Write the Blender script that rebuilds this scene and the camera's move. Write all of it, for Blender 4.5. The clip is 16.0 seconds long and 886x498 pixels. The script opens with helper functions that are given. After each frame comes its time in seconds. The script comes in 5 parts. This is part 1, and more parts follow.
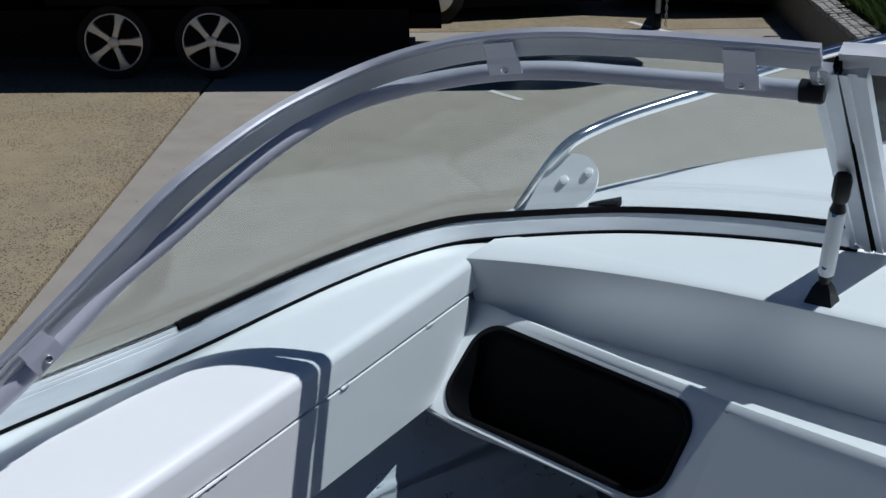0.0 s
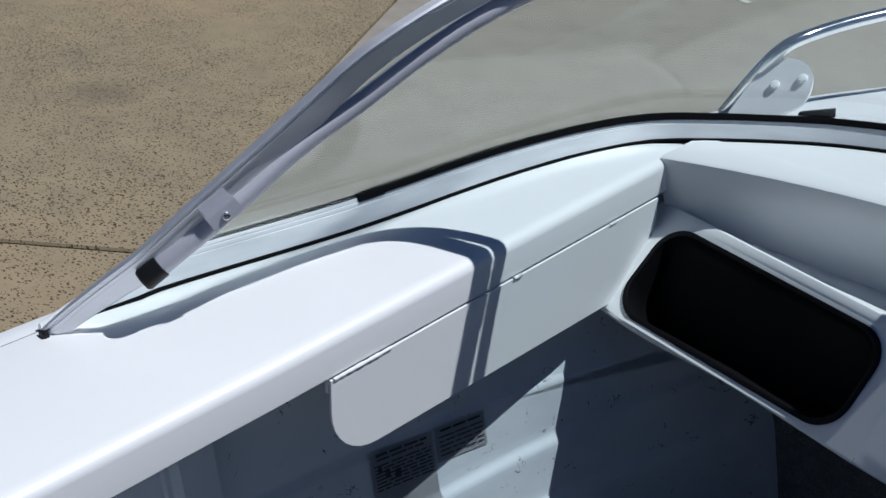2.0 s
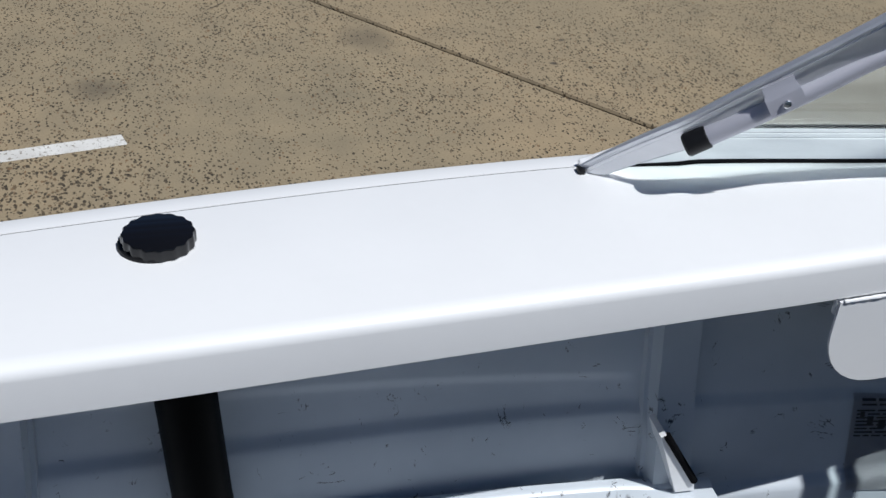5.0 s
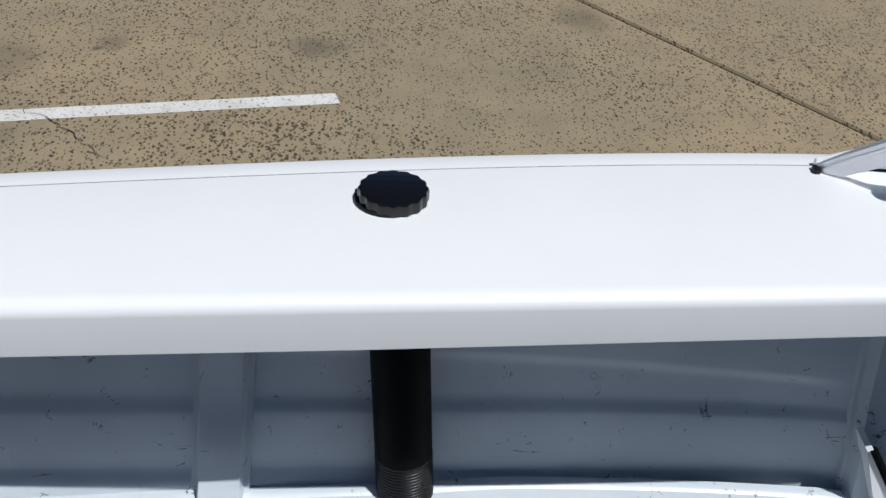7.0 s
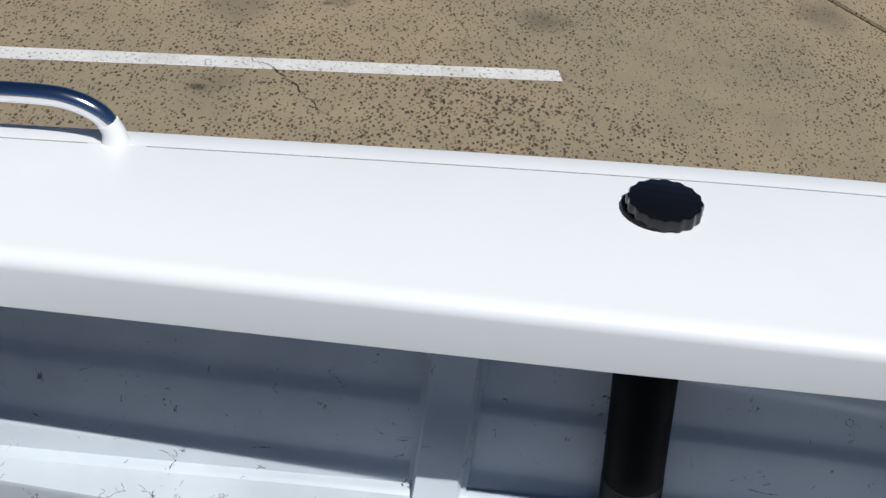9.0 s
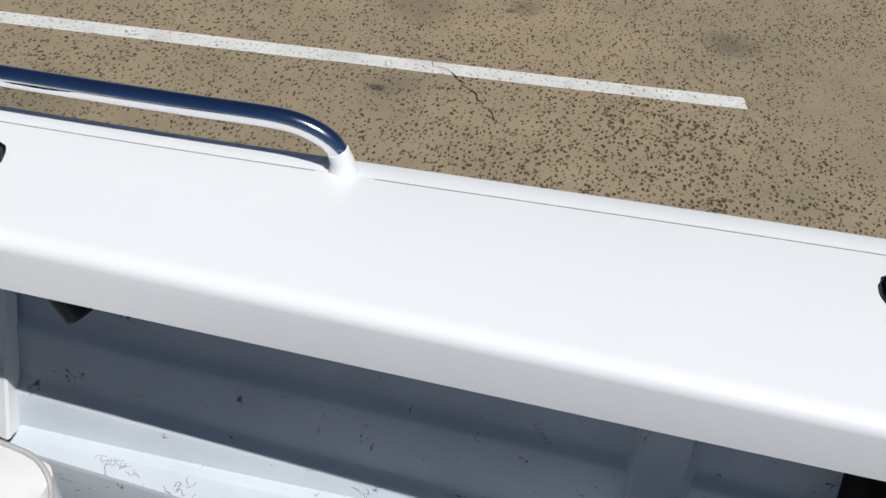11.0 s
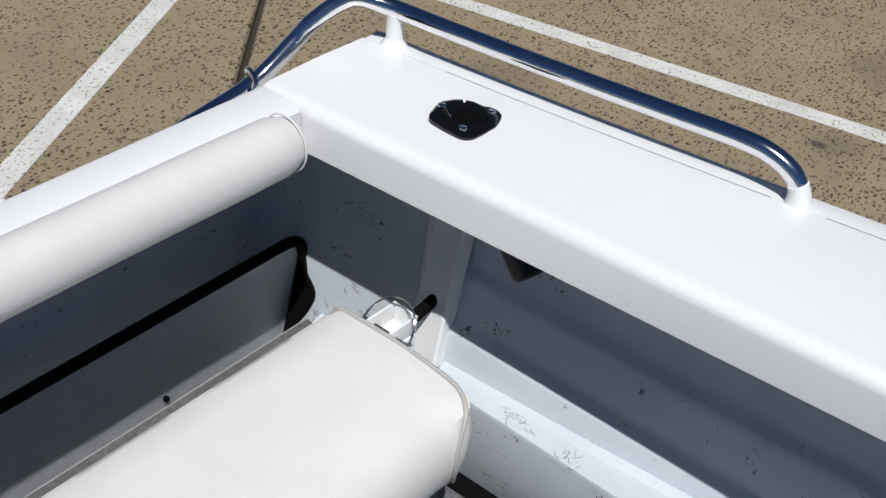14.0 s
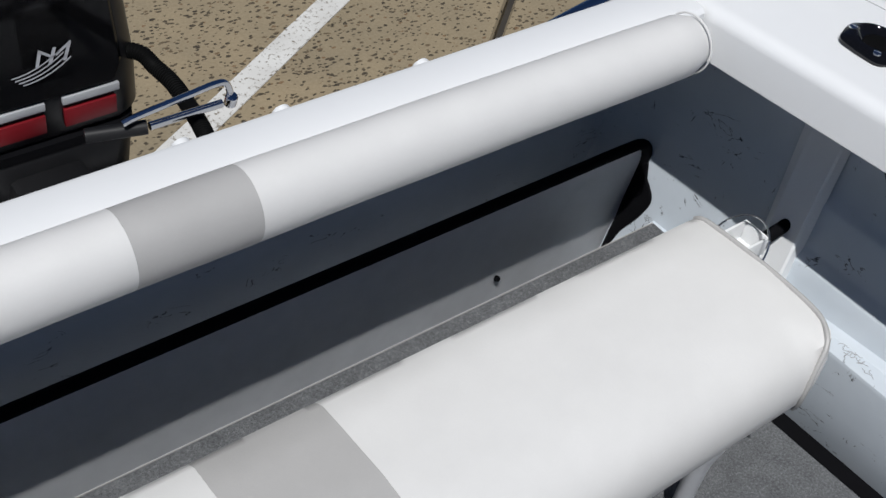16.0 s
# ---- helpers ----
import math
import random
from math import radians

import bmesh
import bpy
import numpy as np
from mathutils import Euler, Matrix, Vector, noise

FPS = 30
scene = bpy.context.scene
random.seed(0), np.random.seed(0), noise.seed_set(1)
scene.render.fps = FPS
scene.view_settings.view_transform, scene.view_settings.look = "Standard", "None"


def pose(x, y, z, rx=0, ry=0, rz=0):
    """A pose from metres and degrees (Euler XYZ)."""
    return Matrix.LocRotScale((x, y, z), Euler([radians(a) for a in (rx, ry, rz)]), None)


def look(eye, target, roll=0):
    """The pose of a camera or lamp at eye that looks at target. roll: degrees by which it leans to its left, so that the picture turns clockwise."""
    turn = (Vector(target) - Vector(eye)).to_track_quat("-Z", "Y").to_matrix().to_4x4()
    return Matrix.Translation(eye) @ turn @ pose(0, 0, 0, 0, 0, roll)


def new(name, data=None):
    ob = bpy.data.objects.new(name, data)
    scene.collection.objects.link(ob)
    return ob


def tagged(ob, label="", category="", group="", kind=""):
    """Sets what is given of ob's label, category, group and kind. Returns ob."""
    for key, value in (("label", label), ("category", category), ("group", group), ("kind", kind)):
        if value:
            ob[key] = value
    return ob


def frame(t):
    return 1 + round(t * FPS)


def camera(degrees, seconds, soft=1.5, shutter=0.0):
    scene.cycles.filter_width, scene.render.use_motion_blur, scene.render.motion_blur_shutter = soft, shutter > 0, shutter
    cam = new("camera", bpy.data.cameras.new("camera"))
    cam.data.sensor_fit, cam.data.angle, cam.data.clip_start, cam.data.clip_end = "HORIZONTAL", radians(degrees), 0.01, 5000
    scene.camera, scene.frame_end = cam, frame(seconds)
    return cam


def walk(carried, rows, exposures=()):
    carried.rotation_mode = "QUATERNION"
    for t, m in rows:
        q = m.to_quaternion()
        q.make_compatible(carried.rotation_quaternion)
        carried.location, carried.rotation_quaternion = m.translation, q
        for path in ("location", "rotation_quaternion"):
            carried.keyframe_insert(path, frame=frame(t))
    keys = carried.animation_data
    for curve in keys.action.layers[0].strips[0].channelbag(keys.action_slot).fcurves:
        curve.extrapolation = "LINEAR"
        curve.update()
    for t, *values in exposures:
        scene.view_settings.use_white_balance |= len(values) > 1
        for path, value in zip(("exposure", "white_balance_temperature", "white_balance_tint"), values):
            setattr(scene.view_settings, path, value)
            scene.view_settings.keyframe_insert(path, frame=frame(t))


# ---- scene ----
cam = camera(40.38, 16.0)
PATH = [
    (0, (0.3360, 1.1848, 2.4012), (-0.7548, 2.7102, 1.7059), 0.02),
    (0.5, (0.3386, 1.1631, 2.3993), (-0.7512, 2.6936, 1.7138), 0.90),
    (1, (0.3322, 1.1443, 2.3887), (-0.7974, 2.6240, 1.6576), 0.68),
    (1.5, (0.3225, 1.1893, 2.3822), (-0.9091, 2.5482, 1.5843), 1.22),
    (2, (0.3358, 1.2368, 2.3770), (-0.9616, 2.4914, 1.5151), 1.64),
    (2.5, (0.3378, 1.2608, 2.3529), (-1.0697, 2.3188, 1.4045), 2.23),
    (3, (0.3670, 1.2817, 2.3483), (-1.1269, 2.1849, 1.3723), 2.91),
    (3.5, (0.3728, 1.2841, 2.3457), (-1.1769, 2.0701, 1.3553), 3.57),
    (4, (0.3560, 1.2710, 2.3427), (-1.2350, 1.9516, 1.3401), 4.89),
    (4.5, (0.3495, 1.2532, 2.3340), (-1.2640, 1.8126, 1.2931), 5.42),
    (5, (0.3503, 1.2396, 2.3344), (-1.2879, 1.7125, 1.2892), 5.72),
    (5.2, (0.3484, 1.2349, 2.3321), (-1.2989, 1.6647, 1.2826), 5.89),
    (7.3, (0.3628, 1.1754, 2.3313), (-1.2946, 1.3264, 1.2222), 6.84),
    (7.5, (0.3609, 1.1707, 2.3281), (-1.2944, 1.3013, 1.2132), 7.02),
    (8, (0.3416, 1.1448, 2.3214), (-1.3096, 1.1972, 1.1942), 6.71),
    (8.5, (0.2974, 1.1174, 2.3068), (-1.3368, 1.0762, 1.1546), 6.79),
    (9, (0.2635, 1.0901, 2.3018), (-1.3544, 0.9753, 1.1317), 7.45),
    (9.2, (0.2544, 1.0816, 2.2984), (-1.3551, 0.9379, 1.1199), 7.46),
    (11.3, (0.1872, 0.9523, 2.2930), (-1.3698, 0.5672, 1.0983), 8.13),
    (11.5, (0.1918, 0.9446, 2.2912), (-1.3553, 0.5213, 1.0966), 8.29),
    (12, (0.2008, 0.9347, 2.2899), (-1.3162, 0.4251, 1.0904), 8.50),
    (12.5, (0.2158, 0.9458, 2.2988), (-1.2600, 0.3264, 1.0995), 8.00),
    (13, (0.2479, 0.9618, 2.3072), (-1.1825, 0.2257, 1.1189), 8.43),
    (13.5, (0.2786, 0.9772, 2.3113), (-1.1051, 0.1442, 1.1317), 8.15),
    (14, (0.3150, 0.9588, 2.3202), (-0.9783, 0.0521, 1.0933), 8.21),
    (14.5, (0.3679, 0.8911, 2.3113), (-0.8571, -0.0459, 1.0380), 9.01),
    (15, (0.4592, 0.8359, 2.2937), (-0.7604, -0.0972, 1.0124), 10.76),
    (15.5, (0.4795, 0.8121, 2.2865), (-0.6527, -0.1742, 0.9654), 11.18),
    (16, (0.5006, 0.8007, 2.2722), (-0.5286, -0.2296, 0.9014), 10.82),
]
EXPOSURES = [(0, -0.28, 5850, 9), (1.5, -0.21, 5900, 9), (3.5, -0.08, 6050, 10), (5, -0.07, 6150, 9), (7.5, -0.05, 6200, 8), (9, -0.04, 6250, 8), (11.5, -0.05, 6400, 9), (12.5, -0.05, 6400, 9), (14.5, -0.1, 6350, 9), (16, -0.2, 6300, 9)]
walk(cam, [(t, look(eye, target, roll)) for t, eye, target, roll in PATH], EXPOSURES)

# ---- world and sun ----
SUN = Vector((0.41, 0.36, 1.0)).normalized()      # towards the sun
ELEV = math.asin(SUN.z)
AZIM = math.atan2(SUN.x, SUN.y)
world = bpy.data.worlds.new("sky")
scene.world = world
world.use_nodes = True
wn = world.node_tree
sky = wn.nodes.new("ShaderNodeTexSky")
sky.sky_type, sky.sun_disc = "NISHITA", False
sky.sun_elevation, sky.sun_rotation = ELEV, AZIM
sky.air_density, sky.dust_density, sky.ozone_density = 1.0, 0.2, 4.0
deep = wn.nodes.new("ShaderNodeMix")
deep.data_type, deep.blend_type = "RGBA", "MULTIPLY"
deep.inputs[0].default_value = 1.0
deep.inputs[7].default_value = (0.74, 0.95, 1.28, 1)
wn.links.new(sky.outputs[0], deep.inputs[6])
wn.links.new(deep.outputs[2], wn.nodes["Background"].inputs[0])
wn.nodes["Background"].inputs[1].default_value = 0.021
sun_lamp = new("sun", bpy.data.lights.new("sun", "SUN"))
sun_lamp.data.energy, sun_lamp.data.angle, sun_lamp.data.color = 4.2, radians(0.53), (1.0, 0.98, 0.95)
sun_lamp.matrix_world = look((0, 0, 30), Vector((0, 0, 30)) - SUN * 10)


# ---- materials ----
def nodes_of(name):
    m = bpy.data.materials.new(name)
    m.use_nodes = True
    return m, m.node_tree, m.node_tree.nodes["Principled BSDF"]


def add(nt, kind, **values):
    n = nt.nodes.new(kind)
    for k, v in values.items():
        n.inputs[k].default_value = v
    return n


def ramp(nt, fac, stops):
    r = nt.nodes.new("ShaderNodeValToRGB")
    r.color_ramp.elements[0].position, r.color_ramp.elements[0].color = stops[0][0], (*stops[0][1], 1)
    r.color_ramp.elements[1].position, r.color_ramp.elements[1].color = stops[-1][0], (*stops[-1][1], 1)
    for p, c in stops[1:-1]:
        r.color_ramp.elements.new(p).color = (*c, 1)
    nt.links.new(fac, r.inputs[0])
    return r.outputs[0]


def place_of(nt, sx=1.0, sy=1.0, sz=1.0):
    t = nt.nodes.new("ShaderNodeTexCoord")
    mp = nt.nodes.new("ShaderNodeMapping")
    mp.inputs["Scale"].default_value = (sx, sy, sz)
    nt.links.new(t.outputs["Object"], mp.inputs[0])
    return mp.outputs[0]


def noise_of(nt, at, scale, detail=4.0, rough=0.55):
    n = add(nt, "ShaderNodeTexNoise", Scale=scale, Detail=detail, Roughness=rough)
    nt.links.new(at, n.inputs["Vector"])
    return n.outputs[0]


def mix(nt, fac, a, b, blend="MIX"):
    n = nt.nodes.new("ShaderNodeMix")
    n.data_type, n.blend_type = "RGBA", blend
    for sock, v in ((n.inputs[0], fac), (n.inputs[6], a), (n.inputs[7], b)):
        if isinstance(v, (int, float)):
            sock.default_value = v
        elif isinstance(v, tuple):
            sock.default_value = (*v, 1)
        else:
            nt.links.new(v, sock)
    return n.outputs[2]


def bump(nt, bsdf, height, strength, distance=0.002):
    b = add(nt, "ShaderNodeBump", Strength=strength, Distance=distance)
    nt.links.new(height, b.inputs["Height"])
    nt.links.new(b.outputs[0], bsdf.inputs["Normal"])


def simple(name, color, rough=0.5, metal=0.0, grain=40.0, vary=0.08, relief=0.05, coat=0.0, stretch=(1, 1, 1)):
    """A surface with tone variation at two scales, uneven gloss and fine relief."""
    m, nt, b = nodes_of(name)
    at = place_of(nt, *stretch)
    small, large = noise_of(nt, at, grain), noise_of(nt, at, grain / 14)
    c1 = tuple(max(0, c * (1 - vary)) for c in color)
    c2 = tuple(min(1, c * (1 + vary)) for c in color)
    col = ramp(nt, large, [(0.3, c1), (0.7, c2)])
    col = mix(nt, 0.25, col, ramp(nt, small, [(0.3, c1), (0.7, c2)]))
    nt.links.new(col, b.inputs["Base Color"])
    r = ramp(nt, large, [(0.3, (max(0, rough - 0.06),) * 3), (0.7, (min(1, rough + 0.06),) * 3)])
    nt.links.new(r, b.inputs["Roughness"])
    b.inputs["Metallic"].default_value = metal
    b.inputs["Coat Weight"].default_value = coat
    b.inputs["Coat Roughness"].default_value = 0.08
    if relief:
        bump(nt, b, small, relief, 0.001)
    return m


PAINT = simple("white_gloss_paint", (0.82, 0.825, 0.83), 0.38, grain=60, vary=0.015, relief=0.015, coat=0.12)
ALLOY = simple("anodised_aluminium", (0.80, 0.81, 0.84), 0.38, 0.65, grain=120, vary=0.04, relief=0.02, stretch=(1, 1, 6))
SATIN = simple("satin_silver_tube", (0.54, 0.54, 0.60), 0.48, 0.35, grain=90, vary=0.03, relief=0.01)
# paler copy of the plate metal, with sun put into its colour
SUNLIT_CLAMP = simple("sunlit_clamp_plate", (0.80, 0.80, 0.86), 0.5, 0.1, grain=60, vary=0.05, relief=0.02)
# brighter, less metallic copy of the frame's aluminium: sun put into the sill's colour
SUNLIT_ALLOY = simple("sunlit_brushed_aluminium", (0.88, 0.885, 0.895), 0.42, 0.40, grain=120, vary=0.06, relief=0.03, stretch=(1, 1, 8))
STEEL = simple("polished_stainless", (0.84, 0.84, 0.85), 0.09, 1.0, grain=80, vary=0.03, relief=0.0)
BLACK = simple("black_plastic", (0.009, 0.009, 0.010), 0.45, grain=90, vary=0.2, relief=0.03)
BLACK.node_tree.nodes["Principled BSDF"].inputs["Specular IOR Level"].default_value = 0.3
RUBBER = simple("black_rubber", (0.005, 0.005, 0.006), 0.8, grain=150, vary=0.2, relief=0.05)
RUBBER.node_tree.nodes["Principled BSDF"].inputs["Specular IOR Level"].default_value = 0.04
VINYL = simple("cream_white_vinyl", (0.72, 0.71, 0.695), 0.48, grain=320, vary=0.02, relief=0.12)
GREYVINYL = simple("grey_vinyl", (0.44, 0.43, 0.42), 0.5, grain=320, vary=0.03, relief=0.12)


def chips_of(nt, at, turn, scale, keep):
    """Elongated dark stone chips lying one way: a mask, and a random tone for each."""
    mp = nt.nodes.new("ShaderNodeMapping")
    mp.inputs["Scale"].default_value = (1, 1.7, 1)
    mp.inputs["Rotation"].default_value = (0, 0, turn)
    wob = add(nt, "ShaderNodeTexNoise", Scale=55.0, Detail=2.0)
    nt.links.new(at, wob.inputs["Vector"])
    nt.links.new(mix(nt, 0.014, at, wob.outputs[1], "ADD"), mp.inputs[0])
    v = add(nt, "ShaderNodeTexVoronoi", Scale=scale, Randomness=1.0)
    nt.links.new(mp.outputs[0], v.inputs["Vector"])
    sep = nt.nodes.new("ShaderNodeSeparateColor")
    nt.links.new(v.outputs["Color"], sep.inputs[0])
    size = nt.nodes.new("ShaderNodeMath")
    size.operation = "MULTIPLY"
    nt.links.new(ramp(nt, sep.outputs[0], [(0.45, (0, 0, 0)), (0.50, (0.16,) * 3), (1.0, (0.40,) * 3)]), size.inputs[0])
    nt.links.new(keep, size.inputs[1])
    less = nt.nodes.new("ShaderNodeMath")
    less.operation = "LESS_THAN"
    nt.links.new(v.outputs["Distance"], less.inputs[0])
    nt.links.new(size.outputs[0], less.inputs[1])
    return less.outputs[0], sep.outputs[1]


STAINS = ((-4.616, 0.087, 0.035, 0.9), (-4.67, 0.155, 0.1, 0.35), (-3.69, -0.205, 0.04, 0.7), (-3.73, -0.155, 0.14, 0.3), (-4.44, -0.255, 0.22, 0.3), (-4.775, 1.05, 0.17, 0.42), (-5.35, 2.365, 0.2, 0.35), (-4.982, 3.269, 0.032, 0.85), (-5.303, 3.409, 0.03, 0.8), (-3.09, -1.265, 0.25, 0.25), (-6.19, 4.635, 0.3, 0.25))


def concrete(name, agg):
    m, nt, b = nodes_of(name)
    at = place_of(nt)
    big, mid, fine = noise_of(nt, at, 0.55, 6), noise_of(nt, at, 4.0, 6), noise_of(nt, at, 90.0, 3)
    if agg:
        base = ramp(nt, big, [(0.3, (0.225, 0.183, 0.117)), (0.52, (0.285, 0.222, 0.136)), (0.72, (0.355, 0.258, 0.148))])
        base = mix(nt, 0.4, base, ramp(nt, mid, [(0.35, (0.195, 0.171, 0.122)), (0.7, (0.345, 0.279, 0.179))]))
        base = mix(nt, 0.14, base, ramp(nt, fine, [(0.3, (0.14, 0.12, 0.09)), (0.7, (0.44, 0.38, 0.28))]))
        keep = ramp(nt, noise_of(nt, at, 0.9, 5, 0.6), [(0.32, (0.40,) * 3), (0.44, (0.92,) * 3), (0.66, (1.14,) * 3)])
        near = nt.nodes.new("ShaderNodeVectorMath")
        near.operation = "DISTANCE"
        nt.links.new(at, near.inputs[0])
        near.inputs[1].default_value = (-3.55, 0.80, 0.0)
        keep = mix(nt, 1.0, keep, ramp(nt, near.outputs["Value"], [(0.40, (0.22,) * 3), (1.0, (0,) * 3)]), "ADD")
        for turn, scale in ((0.35, 40.0), (1.45, 36.0), (2.5, 44.0)):
            mask, tone = chips_of(nt, at, turn, scale, keep)
            chip = ramp(nt, tone, [(0.0, (0.034, 0.028, 0.022)), (0.6, (0.076, 0.061, 0.043)), (0.85, (0.13, 0.094, 0.058)), (1.0, (0.18, 0.11, 0.06))])
            soft = nt.nodes.new("ShaderNodeMath")
            soft.operation = "MULTIPLY"
            soft.inputs[1].default_value = 0.94
            nt.links.new(mask, soft.inputs[0])
            base = mix(nt, soft.outputs[0], base, chip)
        warp = mix(nt, 0.16, at, add_noise(nt, at, 5.0), "ADD")
        for x, y, r, k in STAINS:
            d = nt.nodes.new("ShaderNodeVectorMath")
            d.operation = "DISTANCE"
            nt.links.new(warp, d.inputs[0])
            d.inputs[1].default_value = (x + 0.08, y + 0.08, 0.08)
            base = mix(nt, ramp(nt, d.outputs["Value"], [(r * 0.35, (k,) * 3), (r, (0,) * 3)]), base, (0.045, 0.042, 0.04))
    else:
        base = ramp(nt, big, [(0.3, (0.27, 0.243, 0.208)), (0.7, (0.345, 0.312, 0.265))])
        base = mix(nt, 0.4, base, ramp(nt, mid, [(0.3, (0.23, 0.208, 0.18)), (0.7, (0.36, 0.33, 0.282))]))
        base = mix(nt, 0.12, base, ramp(nt, fine, [(0.3, (0.14, 0.12, 0.10)), (0.7, (0.42, 0.38, 0.31))]))
        spots = ramp(nt, noise_of(nt, at, 14.0, 2), [(0.70, (0,) * 3), (0.74, (0.6,) * 3)])
        base = mix(nt, spots, base, (0.12, 0.10, 0.08))
    nt.links.new(base, b.inputs["Base Color"])
    b.inputs["Roughness"].default_value = 0.9
    b.inputs["Specular IOR Level"].default_value = 0.2
    bump(nt, b, fine, 0.5, 0.003)
    return m


def add_noise(nt, at, scale):
    n = add(nt, "ShaderNodeTexNoise", Scale=scale, Detail=4.0)
    nt.links.new(at, n.inputs["Vector"])
    return n.outputs[1]


AGG = concrete("exposed_aggregate_concrete", True)
CONC = concrete("plain_concrete", False)


def line_paint():
    m, nt, b = nodes_of("worn_road_paint")
    at = place_of(nt)
    n1, n2 = noise_of(nt, at, 70, 5, 0.7), noise_of(nt, at, 6, 3)
    col = mix(nt, ramp(nt, n1, [(0.37, (0,) * 3), (0.43, (1,) * 3)]), (0.20, 0.17, 0.13), ramp(nt, n2, [(0.3, (0.56, 0.545, 0.515)), (0.7, (0.70, 0.69, 0.66))]))
    nt.links.new(col, b.inputs["Base Color"])
    b.inputs["Roughness"].default_value = 0.8
    bump(nt, b, n1, 0.4, 0.002)
    return m


LINE = line_paint()


def carpet_mat():
    m, nt, b = nodes_of("grey_marine_carpet")
    at = place_of(nt)
    n1, n2 = noise_of(nt, at, 260, 3, 0.8), noise_of(nt, at, 30, 4)
    col = ramp(nt, n1, [(0.3, (0.04, 0.042, 0.045)), (0.55, (0.125, 0.13, 0.135)), (0.75, (0.27, 0.28, 0.29))])
    col = mix(nt, 0.3, col, ramp(nt, n2, [(0.3, (0.09, 0.09, 0.095)), (0.7, (0.22, 0.22, 0.23))]))
    nt.links.new(col, b.inputs["Base Color"])
    b.inputs["Roughness"].default_value = 1.0
    bump(nt, b, n1, 0.8, 0.004)
    return m


CARPET = carpet_mat()


def scuffed():
    """White paint inside the hull, blued and darkened to carry shade, with dark scuffs and scratches."""
    m, nt, b = nodes_of("scuffed_shade_tinted_white")
    at = place_of(nt)
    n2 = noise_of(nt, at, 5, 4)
    # blue-grey base: sky-lit shade put into the white paint
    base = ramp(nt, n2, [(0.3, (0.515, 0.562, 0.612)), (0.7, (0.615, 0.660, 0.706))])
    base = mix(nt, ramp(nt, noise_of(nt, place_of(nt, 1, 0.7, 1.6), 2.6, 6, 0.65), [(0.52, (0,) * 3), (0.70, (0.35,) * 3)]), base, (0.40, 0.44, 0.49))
    mask = None
    for stretch, scale, gap in (((1, 1.0, 2.4), 9.0, 0.636), ((1, 2.2, 1.2), 13.0, 0.658)):
        lines = add(nt, "ShaderNodeTexNoise", Scale=scale, Detail=3.0, Distortion=2.2)
        nt.links.new(place_of(nt, *stretch), lines.inputs["Vector"])
        line = ramp(nt, lines.outputs[0], [(0.482, (0,) * 3), (0.495, (1,) * 3), (0.505, (1,) * 3), (0.518, (0,) * 3)])
        patch = ramp(nt, noise_of(nt, place_of(nt, 1, 1.1 * stretch[1], 2.0), scale * 1.1, 3, 0.6), [(gap - 0.03, (0,) * 3), (gap + 0.01, (1,) * 3)])
        patch = mix(nt, 1.0, patch, ramp(nt, noise_of(nt, at, 150, 2), [(0.38, (0,) * 3), (0.48, (1,) * 3)]), "MULTIPLY")
        one = mix(nt, 1.0, line, patch, "MULTIPLY")
        mask = one if mask is None else mix(nt, 1.0, mask, one, "LIGHTEN")
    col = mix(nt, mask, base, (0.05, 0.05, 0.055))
    nt.links.new(col, b.inputs["Base Color"])
    b.inputs["Roughness"].default_value = 0.38
    bump(nt, b, noise_of(nt, at, 60), 0.05, 0.001)
    return m


SCUFF = scuffed()


def glass_mat(name, tint):
    """Thin clear sheet: tinted light passes, the surface mirrors by Fresnel."""
    m, nt, b = nodes_of(name)
    clear = add(nt, "ShaderNodeBsdfTransparent", Color=(*tint, 1))
    gloss = add(nt, "ShaderNodeBsdfGlossy", Color=(1, 1, 1, 1), Roughness=0.02)
    edge = nt.nodes.new("ShaderNodeLayerWeight")
    both = nt.nodes.new("ShaderNodeMixShader")
    nt.links.new(ramp(nt, edge.outputs["Facing"], [(0.0, (0.025,) * 3), (0.55, (0.035,) * 3), (0.8, (0.10,) * 3), (1.0, (0.8,) * 3)]), both.inputs[0])
    nt.links.new(clear.outputs[0], both.inputs[1])
    nt.links.new(gloss.outputs[0], both.inputs[2])
    nt.links.new(both.outputs[0], nt.nodes["Material Output"].inputs[0])
    return m


GLASS = glass_mat("tinted_acrylic", (0.950, 0.990, 0.982))


# ---- building helpers ----
def part(name, bm, material, parent=None, label="", smooth=35):
    me = bpy.data.meshes.new(name)
    bmesh.ops.recalc_face_normals(bm, faces=bm.faces[:])
    bm.to_mesh(me)
    bm.free()
    me.materials.append(material)
    if smooth:
        me.polygons.foreach_set("use_smooth", [True] * len(me.polygons))
        me.set_sharp_from_angle(angle=radians(smooth))
    ob = new(name, me)
    if parent:
        ob.parent = parent
    if label:
        ob["label"] = label
    return ob


def thing(name, label, category, at=(0, 0, 0), group="", kind=""):
    ob = new(name)
    ob.location = at
    ob.empty_display_size = 0.1
    return tagged(ob, label, category, group, kind)


